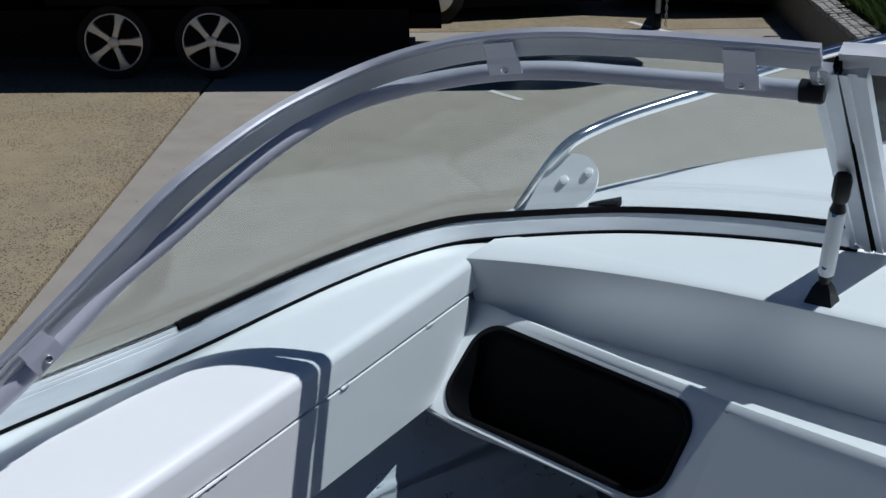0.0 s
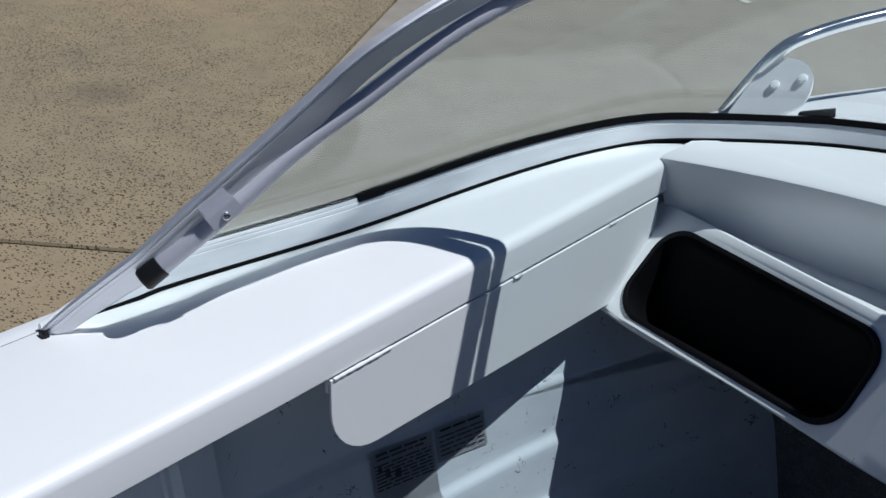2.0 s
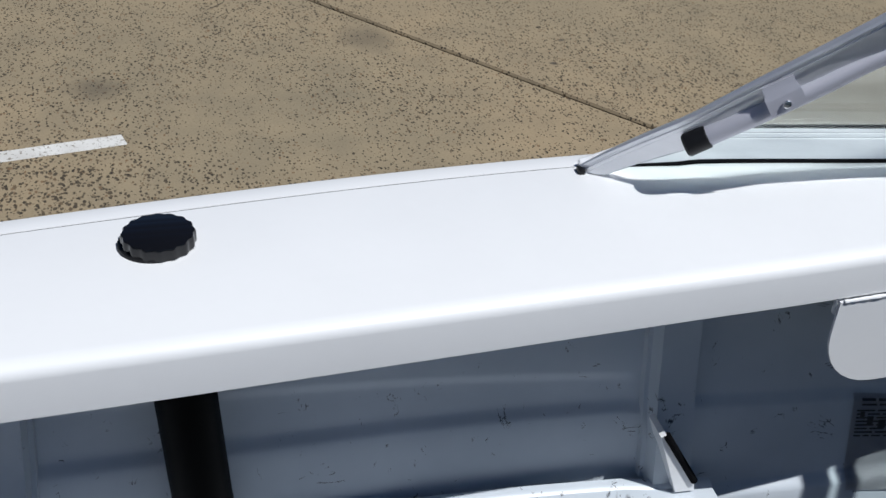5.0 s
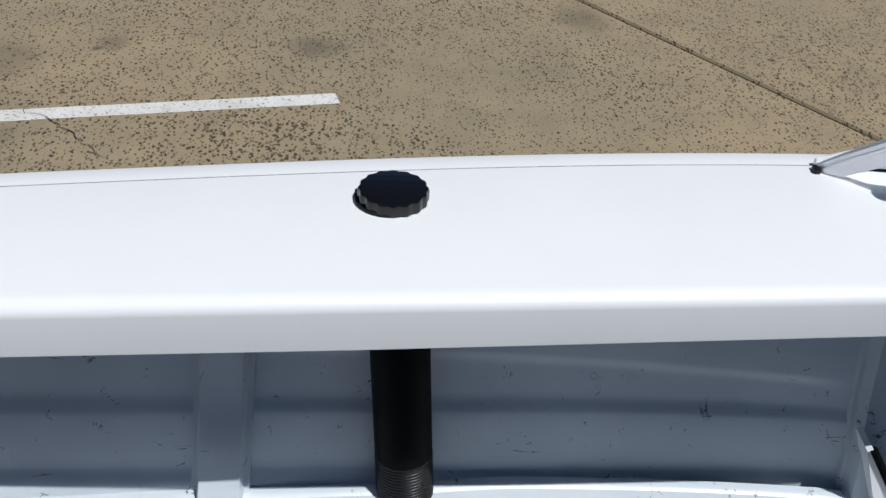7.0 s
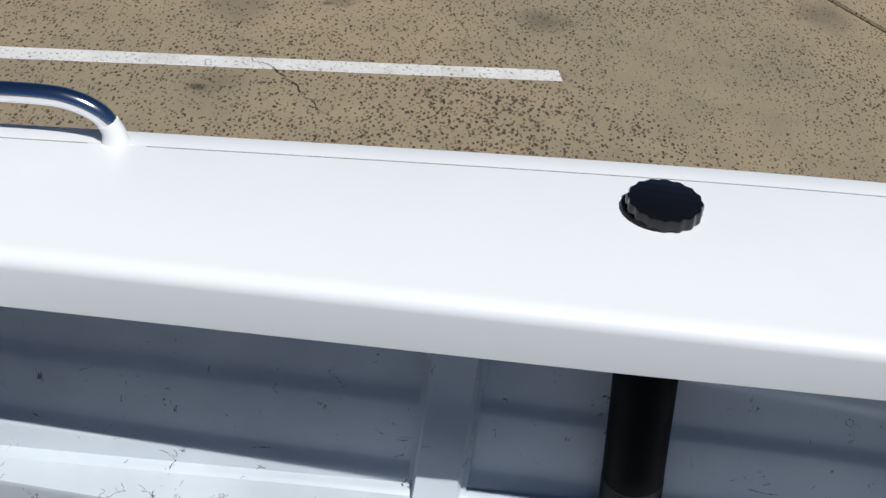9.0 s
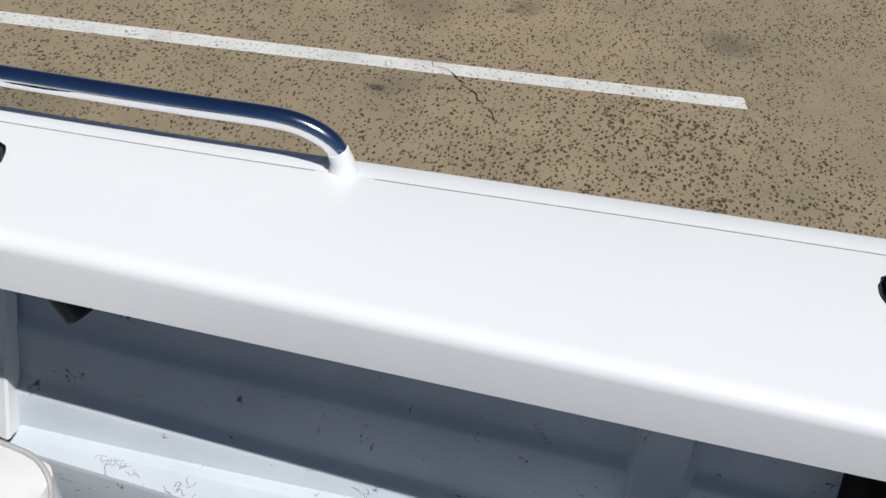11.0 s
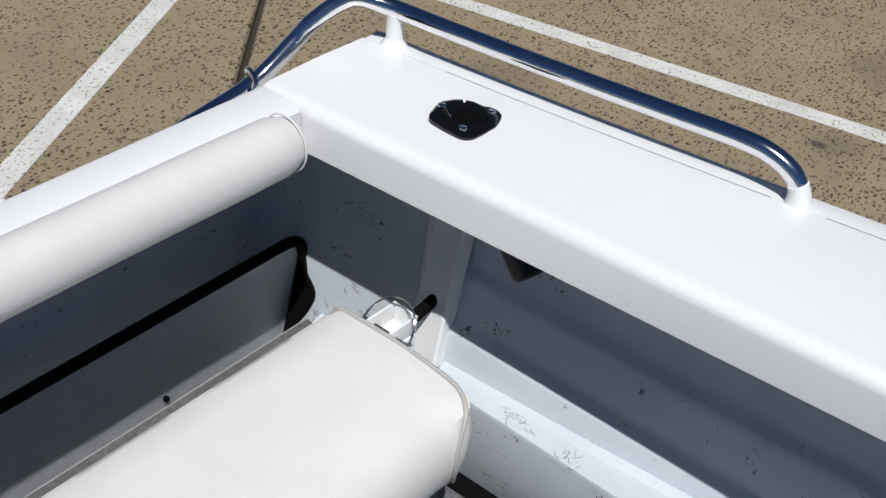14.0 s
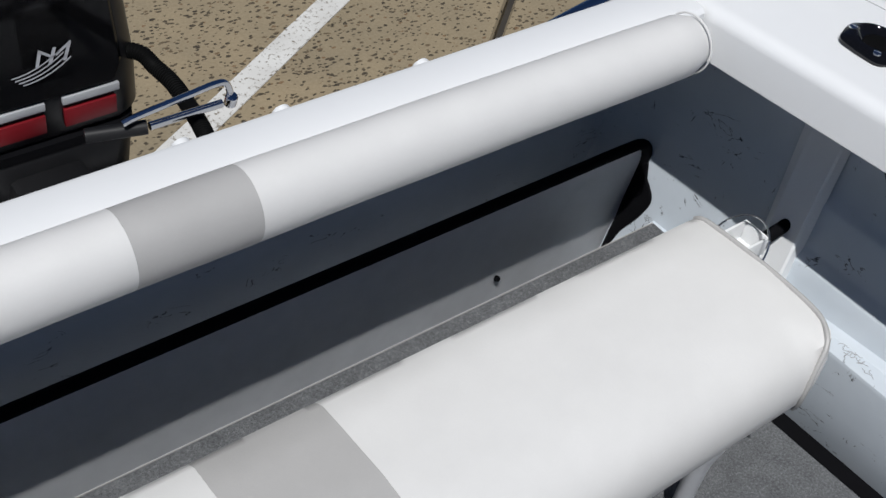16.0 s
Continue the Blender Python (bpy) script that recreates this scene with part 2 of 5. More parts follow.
def grid(rows, close_u=False, close_v=False, bm=None):
    """A sheet through rows of points."""
    bm = bm or bmesh.new()
    vs = [[bm.verts.new(p) for p in row] for row in rows]
    nu, nv = len(vs), len(vs[0])
    for i in range(nu if close_u else nu - 1):
        for j in range(nv if close_v else nv - 1):
            a, b, c, d = vs[i][j], vs[(i + 1) % nu][j], vs[(i + 1) % nu][(j + 1) % nv], vs[i][(j + 1) % nv]
            try:
                bm.faces.new((a, b, c, d))
            except ValueError:
                pass
    return bm, vs


def loft(rings, cap=True, bm=None):
    """A closed skin over rings of points."""
    bm, vs = grid(rings, close_v=True, bm=bm)
    if cap:
        bm.faces.new(vs[0])
        bm.faces.new(vs[-1])
    return bm


def box(c, size, bevel=0.0, bm=None, rot=None, seg=2):
    bm = bm or bmesh.new()
    m = Matrix.Translation(c) @ (rot or Matrix()) @ Matrix.Diagonal((*size, 1))
    made = bmesh.ops.create_cube(bm, size=1.0, matrix=m)["verts"]
    if bevel:
        edges = list({e for v in made for e in v.link_edges})
        bmesh.ops.bevel(bm, geom=edges, offset=bevel, segments=seg, affect="EDGES", profile=0.5)
    return bm


def frames_along(pts):
    """Steady cross-section frames along a path."""
    pts = [Vector(p) for p in pts]
    out, up = [], Vector((0, 0, 1))
    for i, p in enumerate(pts):
        d = (pts[min(i + 1, len(pts) - 1)] - pts[max(i - 1, 0)]).normalized()
        if i == 0:
            side = d.cross(up if abs(d.z) < 0.95 else Vector((1, 0, 0))).normalized()
        else:
            side = (out[-1][1] - d * out[-1][1].dot(d)).normalized()
        out.append((p, side, side.cross(d).normalized()))
    return out


def tube(pts, r, n=14, bm=None, cap=True, radii=None):
    rings = []
    for k, (p, s, u) in enumerate(frames_along(pts)):
        q = radii[k] if radii else r
        rings.append([p + q * (math.cos(a) * s + math.sin(a) * u) for a in (2 * math.pi * j / n for j in range(n))])
    return loft(rings, cap, bm)


def smooth_path(pts, steps=8):
    """A Catmull-Rom curve through points."""
    P = [Vector(p) for p in pts]
    P = [2 * P[0] - P[1]] + P + [2 * P[-1] - P[-2]]
    out = []
    for i in range(1, len(P) - 2):
        for k in range(steps):
            t = k / steps
            a, b, c, d = P[i - 1], P[i], P[i + 1], P[i + 2]
            out.append(0.5 * ((2 * b) + (c - a) * t + (2 * a - 5 * b + 4 * c - d) * t * t + (3 * b - a - 3 * c + d) * t ** 3))
    out.append(P[-2])
    return out


def disc(c, r, h, n=32, axis=(0, 0, 1), bevel=0.0, bm=None, wave=0.0, waves=0):
    """A knob or button: a short turned solid with an optional scalloped rim."""
    bm = bm or bmesh.new()
    q = Vector(axis).to_track_quat("Z", "Y").to_matrix()
    rings = []
    for rr, z in ((r, 0), (r, h - bevel), (r - bevel * 0.3, h - bevel * 0.3), (r - bevel, h)) if bevel else ((r, 0), (r, h)):
        ring = []
        for j in range(n):
            a = 2 * math.pi * j / n
            k = rr * (1 + wave * math.cos(waves * a))
            ring.append(Vector(c) + q @ Vector((k * math.cos(a), k * math.sin(a), z)))
        rings.append(ring)
    return loft(rings, True, bm)


def lerp(a, b, t):
    return a + (b - a) * t


# ---- plan of the boat ----
CX = 0.09                                   # its centre line


def gz(y):
    """Height of the side deck."""
    return 1.552 + 0.045 * (y - 1.2)


def xo(y):
    """Outer edge of the port side deck."""
    if y <= 1.9:
        return -0.8850 - 0.0664 * y - 0.0859 * y * y + 0.0367 * y ** 3
    t = (y - 1.9) / 2.35
    return CX - (CX + 1.0696) * max(0.0, 1 - t ** 2.40) ** 0.65


def xi(y):
    """Inner edge of the port side deck."""
    return -0.661 - 0.0515 * y - 0.020 * max(0.0, y - 2.0)


# pressed lines of the hull side: height along the boat, how far each steps inboard, softness, where it begins and ends
STEPS = (([(0.9, 1.305), (1.42, 1.279), (1.95, 1.249)], -0.005, 0.022, 0.95, 1.94),
         ([(0.2, 1.243), (0.8, 1.228), (1.3, 1.207), (1.9, 1.203), (2.15, 1.214), (2.5, 1.247), (2.8, 1.268), (3.8, 1.36)], 0.011, 0.020, 0.2, 9.0),
         ([(0.2, 1.164), (0.5, 1.147), (0.8, 1.131), (1.3, 1.106), (1.9, 1.048), (2.2, 1.082), (2.55, 1.140), (3.8, 1.34)], 0.013, 0.021, 0.2, 9.0),
         ([(0.2, 0.950), (1.9, 0.955), (2.49, 1.034), (3.8, 1.20)], 0.012, 0.021, 0.2, 9.0))


def step_z(knots, y):
    for (a, p), (b, q) in zip(knots, knots[1:]):
        if y <= b:
            return lerp(p, q, max(0.0, (y - a) / (b - a)))
    return knots[-1][1]


def skin(y, d):
    """Inside of the port hull side at a depth below the deck: plates that step inboard going down."""
    z = gz(y) - d
    k = min(1.0, max(0.0, (y - 0.17) / 0.025))          # aft of the last rib the plate is flat
    edge = xo(y) if y <= 1.9 else CX - (CX + 1.0696) * max(0.0, 1 - ((y - 1.9) / 2.2) ** 2) ** 0.75
    fore = min(1.0, max(0.0, (y - 1.95) / 0.3))
    x = edge + 0.03 + 0.008 * (1 - k) + k * lerp(-0.005, 0.007, fore) + d * lerp(0.21, 0.23, k)
    for knots, w, soft, y0, y1 in STEPS:
        t = min(1.0, max(0.0, (step_z(knots, y) + soft / 2 - z) / soft))
        run = min(1.0, max(0.0, (y - y0) / 0.3 if y0 > 0.5 else 1.0), max(0.0, (y1 - y) / 0.02))
        x += k * run * w * t * t * (3 - 2 * t)
    return x


LEDGE_Z = 1.100


def ledge_in(y):
    """Inner edge of the level ledge."""
    return -0.722 - 0.025 * y


def floor_in(y):
    return -0.745 - 0.045 * y


def mirrored(bm):
    bmesh.ops.transform(bm, matrix=Matrix.Translation((2 * CX, 0, 0)) @ Matrix.Diagonal((-1, 1, 1, 1)), verts=bm.verts[:])
    return bm

# ---- ground ----
def sheet(name, pts, z, material, **tags):
    bm = bmesh.new()
    bm.faces.new([bm.verts.new((x, y, z)) for x, y in pts])
    ob = part(name, bm, material, smooth=0)
    return tagged(ob, **tags)


JX, JY = Vector((-0.5830, 0.8125)), Vector((0.7710, 0.6368))      # along and across the joint of the apron
J0 = Vector((-4.056, 3.672))


def ground_at(a, b):
    p = J0 + JX * a + JY * b
    return p.x, p.y


def slab(name, a0, a1, b0, b1, material, label):
    """One poured bay, its edge rounded, with the joint round it recessed."""
    bm = bmesh.new()
    rings = []
    for inset, z in ((0.0, -0.06), (0.004, -0.012), (0.012, 0.0)):
        rings.append([bm.verts.new((*ground_at(a, b), z)) for a, b in ((a0 + inset, b0 + inset), (a1 - inset, b0 + inset), (a1 - inset, b1 - inset), (a0 + inset, b1 - inset))])
    for lo, hi in zip(rings, rings[1:]):
        for j in range(4):
            bm.faces.new((lo[j], lo[(j + 1) % 4], hi[(j + 1) % 4], hi[j]))
    bm.faces.new(rings[-1])
    return tagged(part(name, bm, material, smooth=0), label, "concrete slab", kind="structure")


DIRT = simple("dark_joint_dirt", (0.035, 0.03, 0.025), 0.95, grain=60, vary=0.4, relief=0.3)
sheet("ground", [(-400, -400), (400, -400), (400, 400), (-400, 400)], -0.05, DIRT, label="dark packed earth under the concrete yard", category="ground", kind="structure")
g = 0.010
slab("pavement_1", g, 40, -30, -g, AGG, "tan exposed aggregate concrete yard with dark stone chips")
slab("pavement_2", -5.417 + g, -g, -30, -g, AGG, "tan exposed aggregate concrete yard under the boat")
slab("pavement_3", -40, -5.417 - g, -30, -g, AGG, "tan exposed aggregate concrete yard behind the stern")
slab("pavement_4", -40, 8.7, g, 9, CONC, "pale plain concrete drive with faint stains")
slab("pavement_5", 8.7 + 2 * g, 40, g, 9, AGG, "brown aggregate concrete drive beyond the joint")


def stripe(name, way, w, label):
    """A painted line with slightly uneven edges along a way."""
    way = [Vector(p) for p in way]
    pts = [a.lerp(b, k / 14) for a, b in zip(way, way[1:]) for k in range(14)] + [way[-1]]
    rnd = random.Random(len(pts) + int(way[0].x * 10))
    rows = []
    for k, p in enumerate(pts):
        d = (pts[min(k + 1, len(pts) - 1)] - pts[max(k - 1, 0)]).normalized()
        s = Vector((-d.y, d.x)) * w / 2
        e1, e2 = 1 + rnd.uniform(-0.04, 0.04), 1 + rnd.uniform(-0.04, 0.04)
        rows.append([(*(p + s * e1), 0.0015), (*(p + s * e1 * 0.96), 0.004), (*(p - s * e2 * 0.96), 0.004), (*(p - s * e2), 0.0015)])
    return tagged(part(name, grid(rows)[0], LINE, smooth=0), label, "parking line", "painted parking lines", "structure")


stripe("trim_line", [(-4.268, 1.160), (-3.606, -1.354), (-2.945, -3.869)], 0.092, "worn white painted parking line on the concrete")
stripe("trim_line", [(-3.922, -3.310), (1.889, -0.180)], 0.092, "worn white painted parking line crossing behind the stern")
stripe("trim_line", [(-6.10, 13.92), (-5.25, 13.48)], 0.09, "white painted line on the far pale concrete")
stripe("trim_line", [(-5.44, 9.98), (-5.02, 9.835)], 0.07, "short white painted mark on the pale concrete")

def crack(a, b, seed):
    rnd = random.Random(seed)
    bm, rows, n = bmesh.new(), [], 26
    a, b = Vector(a), Vector(b)
    s = Vector((a.y - b.y, b.x - a.x)).normalized()
    off = 0.0
    for k in range(n + 1):
        off = 0.8 * off + rnd.uniform(-0.022, 0.022)
        p = a.lerp(b, k / n) + s * off
        w = 0.0020 * (0.5 + rnd.random()) * min(1, 4 * k / n + 0.2, 4 * (1 - k / n) + 0.2)
        rows.append([(*(p + s * w), 0.0052), (*(p - s * w), 0.0052)])
    return part("trim_crack", grid(rows, bm=bm)[0], DIRT, smooth=0)


for ends in (((-4.04, -0.10), (-3.62, 0.30), 3), ((-3.82, 0.08), (-3.79, -0.01), 5), ((-6.9, 2.2), (-5.6, 1.55), 8)):
    tagged(crack(*ends), "thin dark crack in the concrete", "crack", "cracks in the concrete", "structure")

# ---- the boat: decks, hull, floor ----
boat = thing("motor_boat", "white painted aluminium runabout with windscreen and open cockpit, on its trailer", "boat", (CX, 1.5, 0.5))


def boat_part(name, bm, material, label="", smooth=35, parent=None):
    ob = part(name, bm, material, None, label, smooth)
    ob.parent = parent or boat
    ob.matrix_parent_inverse = Matrix.Translation(boat.location).inverted() if not parent else Matrix()
    return ob


def side_profile(y):
    o, i, z = xo(y), xi(y), gz(y)
    pts = [(o + 0.012, z - 0.075), (o + 0.002, z - 0.07), (o, z - 0.06), (o, z - 0.012), (o + 0.004, z - 0.004), (o + 0.012, z),
           (o + 0.041, z), (o + 0.0425, z - 0.005), (o + 0.0450, z - 0.005), (o + 0.0465, z + 0.0015), (o + 0.05, z + 0.002), (lerp(o, i, 0.6), z + 0.003), (i, z)]
    for k in range(1, 7):
        a = math.pi / 2 * k / 6
        pts.append((i + 0.022 * math.sin(a), z - 0.018 + 0.018 * math.cos(a)))
    lip = z - 0.070 + 0.006 * min(1.0, max(0.0, (y - 1.2) / 0.7))
    pts += [(i + 0.022, lip + 0.002), (i + 0.020, lip), (i + 0.012, lip), (i + 0.012, z - 0.03), (i - 0.002, z - 0.006)]
    return [(x, y, zz) for x, zz in pts]


def side_deck():
    return grid([side_profile(-0.036 + (2.955 + 0.036) * k / 60) for k in range(61)])[0]


boat_part("side_deck", side_deck(), PAINT, "gloss white side deck with a rolled inner edge")
boat_part("side_deck", mirrored(side_deck()), PAINT, "gloss white side deck with a rolled inner edge")

def transom_y(z):
    return lerp(-0.012, -0.165, min(1.0, max(0.0, (1.49 - z) / 0.17)))


def hull_inside():
    rows = []
    for k in range(221):
        y = -0.18 + 4.02 * k / 220
        deep = 0.62 if y < 0.19 else gz(y) - LEDGE_Z + 0.06 if y < 2.04 else 0.70
        top, low = gz(y) - 0.012, gz(y) - deep
        knots = [top]
        for line, w, soft, y0, y1 in STEPS:
            zs = step_z(line, y)
            knots += [zs + soft / 2, zs - soft / 2]
        knots = [max(z, low) for z in knots] + [low]
        zz = [lerp(a, c, j / 6) for a, c in zip(knots, knots[1:]) for j in range(6)] + [low]
        zz = [z - 0.00001 * n for n, z in enumerate(zz)]
        rows.append([(min(skin(y, gz(y) - z), CX), max(y, transom_y(z) - 0.004), z) for z in zz])
    return grid(rows)[0]


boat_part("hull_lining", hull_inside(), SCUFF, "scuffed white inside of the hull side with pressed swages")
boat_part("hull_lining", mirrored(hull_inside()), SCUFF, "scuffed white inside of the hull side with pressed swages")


def hull_outside():
    rows = []
    for k in range(61):
        y = -0.05 + 4.28 * k / 60
        f = max(0.0, (y - 2.2) / 2.4)
        o, z = xo(y), gz(y)
        keel = 0.42 + 0.75 * f ** 2.2
        chine = 0.78 + 0.6 * f ** 2
        rows.append([(o + 0.001, y, z - 0.05), (lerp(o, CX, 0.012), y, lerp(z, chine, 0.5)), (lerp(o, CX, 0.06), y, min(chine, z - 0.1)), (CX, y, min(keel, z - 0.12))])
    return grid(rows)[0]


boat_part("hull", hull_outside(), PAINT, "gloss white painted outer hull plate")
boat_part("hull", mirrored(hull_outside()), PAINT, "gloss white painted outer hull plate")


def foredeck():
    rows = []
    for k in range(41):
        y = 2.958 + (4.23 - 2.958) * k / 40
        w = CX - xo(y)
        row = []
        for j in range(25):
            s = -1 + 2 * j / 24
            row.append((CX + s * w, y, gz(y) + 0.02 * (1 - s * s)))
        row = [(CX - w, y, gz(y) - 0.07)] + [(CX - w * 0.999, y, gz(y) - 0.01)] + row[1:-1] + [(CX + w * 0.999, y, gz(y) - 0.01)] + [(CX + w, y, gz(y) - 0.07)]
        rows.append(row)
    return grid(rows)[0]


boat_part("foredeck", foredeck(), PAINT, "gloss white foredeck and dash top")

# transom: top cap, inner wall
def transom_cap():
    prof = [(-0.036, 1.43), (-0.036, 1.488), (-0.033, 1.495), (-0.026, 1.498), (0.02, 1.500), (0.034, 1.498), (0.04, 1.492), (0.042, 1.43), (0.038, 1.43), (0.036, 1.485)]
    x0, x1 = xi(0) + 0.0235, 2 * CX - xi(0) - 0.0235
    return grid([[(lerp(x0, x1, k / 12), y, z) for y, z in prof] for k in range(13)])[0]


boat_part("transom_cap", transom_cap(), PAINT, "gloss white flat top of the transom")


def transom_wall():
    rows = []
    for k in range(25):
        z = 1.49 - 0.75 * k / 24
        y = transom_y(z)
        xs = skin(0, gz(0) - z)
        rows.append([(lerp(xs, 2 * CX - xs, j / 10), y, z) for j in range(11)])
    return grid(rows)[0]


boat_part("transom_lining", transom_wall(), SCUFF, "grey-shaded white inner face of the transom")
bm = transom_wall()
bmesh.ops.transform(bm, matrix=Matrix.Translation((0, -0.018, 0)), verts=bm.verts[:])
boat_part("transom_plate", bm, PAINT, "gloss white transom plate")

# floor
def floor_sheet(z, inset, y0=0.05):
    rows = []
    for k in range(31):
        y = lerp(y0, 2.86, k / 30)
        w = floor_in(y) - 0.012 + inset
        rows.append([(w, y, z - 0.012), (w, y, z), (2 * CX - w, y, z), (2 * CX - w, y, z - 0.012)])
    return grid(rows)[0]


boat_part("cockpit_floor", floor_sheet(0.935, 0.062), CARPET, "speckled grey marine carpet on the cockpit floor")
# black sheet stands for the shade in the gap beside the carpet
boat_part("gap_shade_sheet", floor_sheet(0.902, -0.09), RUBBER, "black sheet standing for the shade in the floor's edge gap")
WELL = simple("grey_bilge_paint", (0.36, 0.37, 0.39), 0.7, grain=40, vary=0.2, relief=0.1)
boat_part("stern_well", box((CX, -0.045, 0.886), (1.83, 0.19, 0.006)), WELL, "grey painted bottom of the stern well")


def ledge():
    rows = []
    for k in range(61):
        y = lerp(-0.004, 2.055, k / 60)
        z = LEDGE_Z if y > 0.215 else 1.045                     # one step lower aft of the rib
        i, o = ledge_in(y), skin(y, gz(y) - z) - 0.004 + 0.028 * min(1.0, max(0.0, (y - 0.9) / 1.0))
        up = 0.006 if y > 0.215 else 0.004                     # the turned-up edge ends at the rib
        row = [(o, y, z - 0.03), (o, y, z + up), (o + 0.008, y, z + up - 0.001), (o + 0.014, y, z + 0.003), (o + 0.018, y, z), (i - 0.008, y, z), (i - 0.002, y, z - 0.002), (i, y, z - 0.008), (floor_in(y) - 0.012, y, 0.90)]
        rows.append(row)
    return grid(rows)[0]


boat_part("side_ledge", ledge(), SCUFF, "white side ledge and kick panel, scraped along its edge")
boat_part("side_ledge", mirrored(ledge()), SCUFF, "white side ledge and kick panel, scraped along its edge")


def rib(yc, w, d0=0.05):
    d1 = gz(yc) - LEDGE_Z
    rows = []
    for k in range(13):
        d = lerp(d0, d1, k / 12)
        z = gz(yc) - d
        x = skin(yc, d) - 0.004
        h = 0.038
        rows.append([(x, yc - w * 0.62, z), (x + 0.013, yc - w * 0.60, z), (x + 0.013, yc - w * 0.5, z), (x + h, yc - w * 0.42, z), (x + h, yc + w * 0.42, z), (x + 0.013, yc + w * 0.5, z), (x + 0.013, yc + w * 0.60, z), (x, yc + w * 0.62, z)])
    return grid(rows)[0]


def stern_rib():
    """Flat welded strip between the flat stern plate and the pressed side."""
    rows = []
    for k in range(13):
        t = k / 12
        d = lerp(0.03, gz(0.16) - LEDGE_Z, t)
        z = gz(0.16) - d
        yl, yr = lerp(0.118, 0.168, t), lerp(0.187, 0.230, t)
        xl, xr = skin(0.10, d) + 0.005, lerp(skin(0.24, 0.03), skin(0.24, gz(0.16) - LEDGE_Z), t) + 0.026
        rows.append([(xl - 0.008, yl - 0.002, z), (xl, yl, z), (lerp(xl, xr, 0.8), lerp(yl, yr, 0.25), z), (xr - 0.001, yr - 0.005, z), (xr, yr, z), (xr - 0.004, yr + 0.003, z), (xr - 0.03, yr + 0.003, z)])
    return grid(rows)[0]


boat_part("hull_rib", stern_rib(), PAINT, "white welded strip between two hull plates", smooth=15)
boat_part("hull_rib", mirrored(stern_rib()), PAINT, "white welded strip between two hull plates", smooth=15)
for yc, wide in ((1.043, 0.066), (1.992, 0.071)):
    boat_part("hull_rib", rib(yc, wide), SCUFF, "white pressed channel rib welded to the hull side", smooth=20)
    boat_part("hull_rib", mirrored(rib(yc, wide)), SCUFF, "white pressed channel rib welded to the hull side", smooth=20)


# coaming tab below the deck edge
def tab():
    out = []
    y0, y1, r = 2.083, 2.855, 0.085
    top = [(y, gz(y) - 0.0668) for y in (y1, 2.5, y0)]
    rnd = [(y0 + r - r * math.cos(a), 1.390 + r - r * math.sin(a)) for a in (math.pi / 2 * k / 8 for k in range(9))]
    low = [(y, 1.390 + 0.014 * (y - 2.16)) for y in (2.5, y1)]
    ring = top + rnd + low
    bm = bmesh.new()
    a = [bm.verts.new((xi(y) + 0.0245, y, z)) for y, z in ring]
    b = [bm.verts.new((xi(y) + 0.0205, y, z)) for y, z in ring]
    bm.faces.new(a)
    bm.faces.new(b[::-1])
    for k in range(len(ring)):
        j = (k + 1) % len(ring)
        bm.faces.new((a[k], b[k], b[j], a[j]))
    return bm


boat_part("coaming_tab", tab(), PAINT, "white welded plate with a rounded end under the deck edge")
# unseen strip, added so that no sun leaks between deck lip and tab
boat_part("leak_stop_strip", loft([[(xi(y) + o, y, gz(y) + z) for o, z in ((0.010, -0.055), (0.0175, -0.055), (0.0175, -0.090), (0.010, -0.090))] for y in (2.083 + 0.13 * k for k in range(7))]), PAINT, "unseen white strip added to stop sun leaking through the seam")


# dash: edge, face, pocket panel
def dash_y(x):
    return 2.948 - 0.30 * max(0.0, -0.30 - x) ** 2


def dash_front():
    rows = []
    for k in range(29):
        x = lerp(-0.815, 2 * CX + 0.815, k / 28)
        y = dash_y(x) if x < CX else dash_y(2 * CX - x)
        z = gz(y) + 0.02 * (1 - ((x - CX) / 0.95) ** 2) + 0.0025
        back = gz(2.975) + 0.02 * (1 - ((x - CX) / (CX - xo(2.975))) ** 2) + 0.0025
        rows.append([(x, 2.990, back), (x, 2.975, back), (x, y + 0.006, z), (x, y, z - 0.004), (x, y + 0.001, z - 0.02), (x, y + 0.025, z - 0.09), (x, y + 0.055, z - 0.20)])
    return grid(rows)[0]


boat_part("dash", dash_front(), PAINT, "white dash edge and its shaded face")


def panel_at(x, v, out=0.0):
    """A place on the panel under the dash, steep amidships and laid back at its ends: v from its top edge down, out towards the cockpit."""
    u = min(x, 2 * CX - x)
    k = min(1.0, max(0.0, (u + 0.80) / 0.32))
    k = k * k * (3 - 2 * k)
    back = 2.886 - 0.195 * (min(u, -0.26) + 0.78) - 0.12 * max(0.0, u + 0.26)
    fore = lerp(2.731 - 0.15 * (u + 0.79), back - 0.084, k)
    drop = 0.13 + 0.042 * k ** 0.6
    side = 0.7 * (drop - 0.13) * v * (-1 if x < CX else 1)
    return Vector((x + side, lerp(back, fore, v) - lerp(0.647, 0.86, k) * out, 1.53 - drop * v + lerp(0.762, 0.51, k) * out))


def rounded(w, h, r, n=8):
    pts = []
    for cx, cy, a0 in ((w / 2 - r, h / 2 - r, 0), (-w / 2 + r, h / 2 - r, 90), (-w / 2 + r, -h / 2 + r, 180), (w / 2 - r, -h / 2 + r, 270)):
        for k in range(n + 1):
            a = radians(a0 + 90 * k / n)
            pts.append((cx + r * math.cos(a), cy + r * math.sin(a)))
    return pts


POCKET = [(-0.545 + u + 0.010 * (w / 0.17), 0.545 - w / 0.2008) for u, w in rounded(0.462, 0.176, 0.055)]


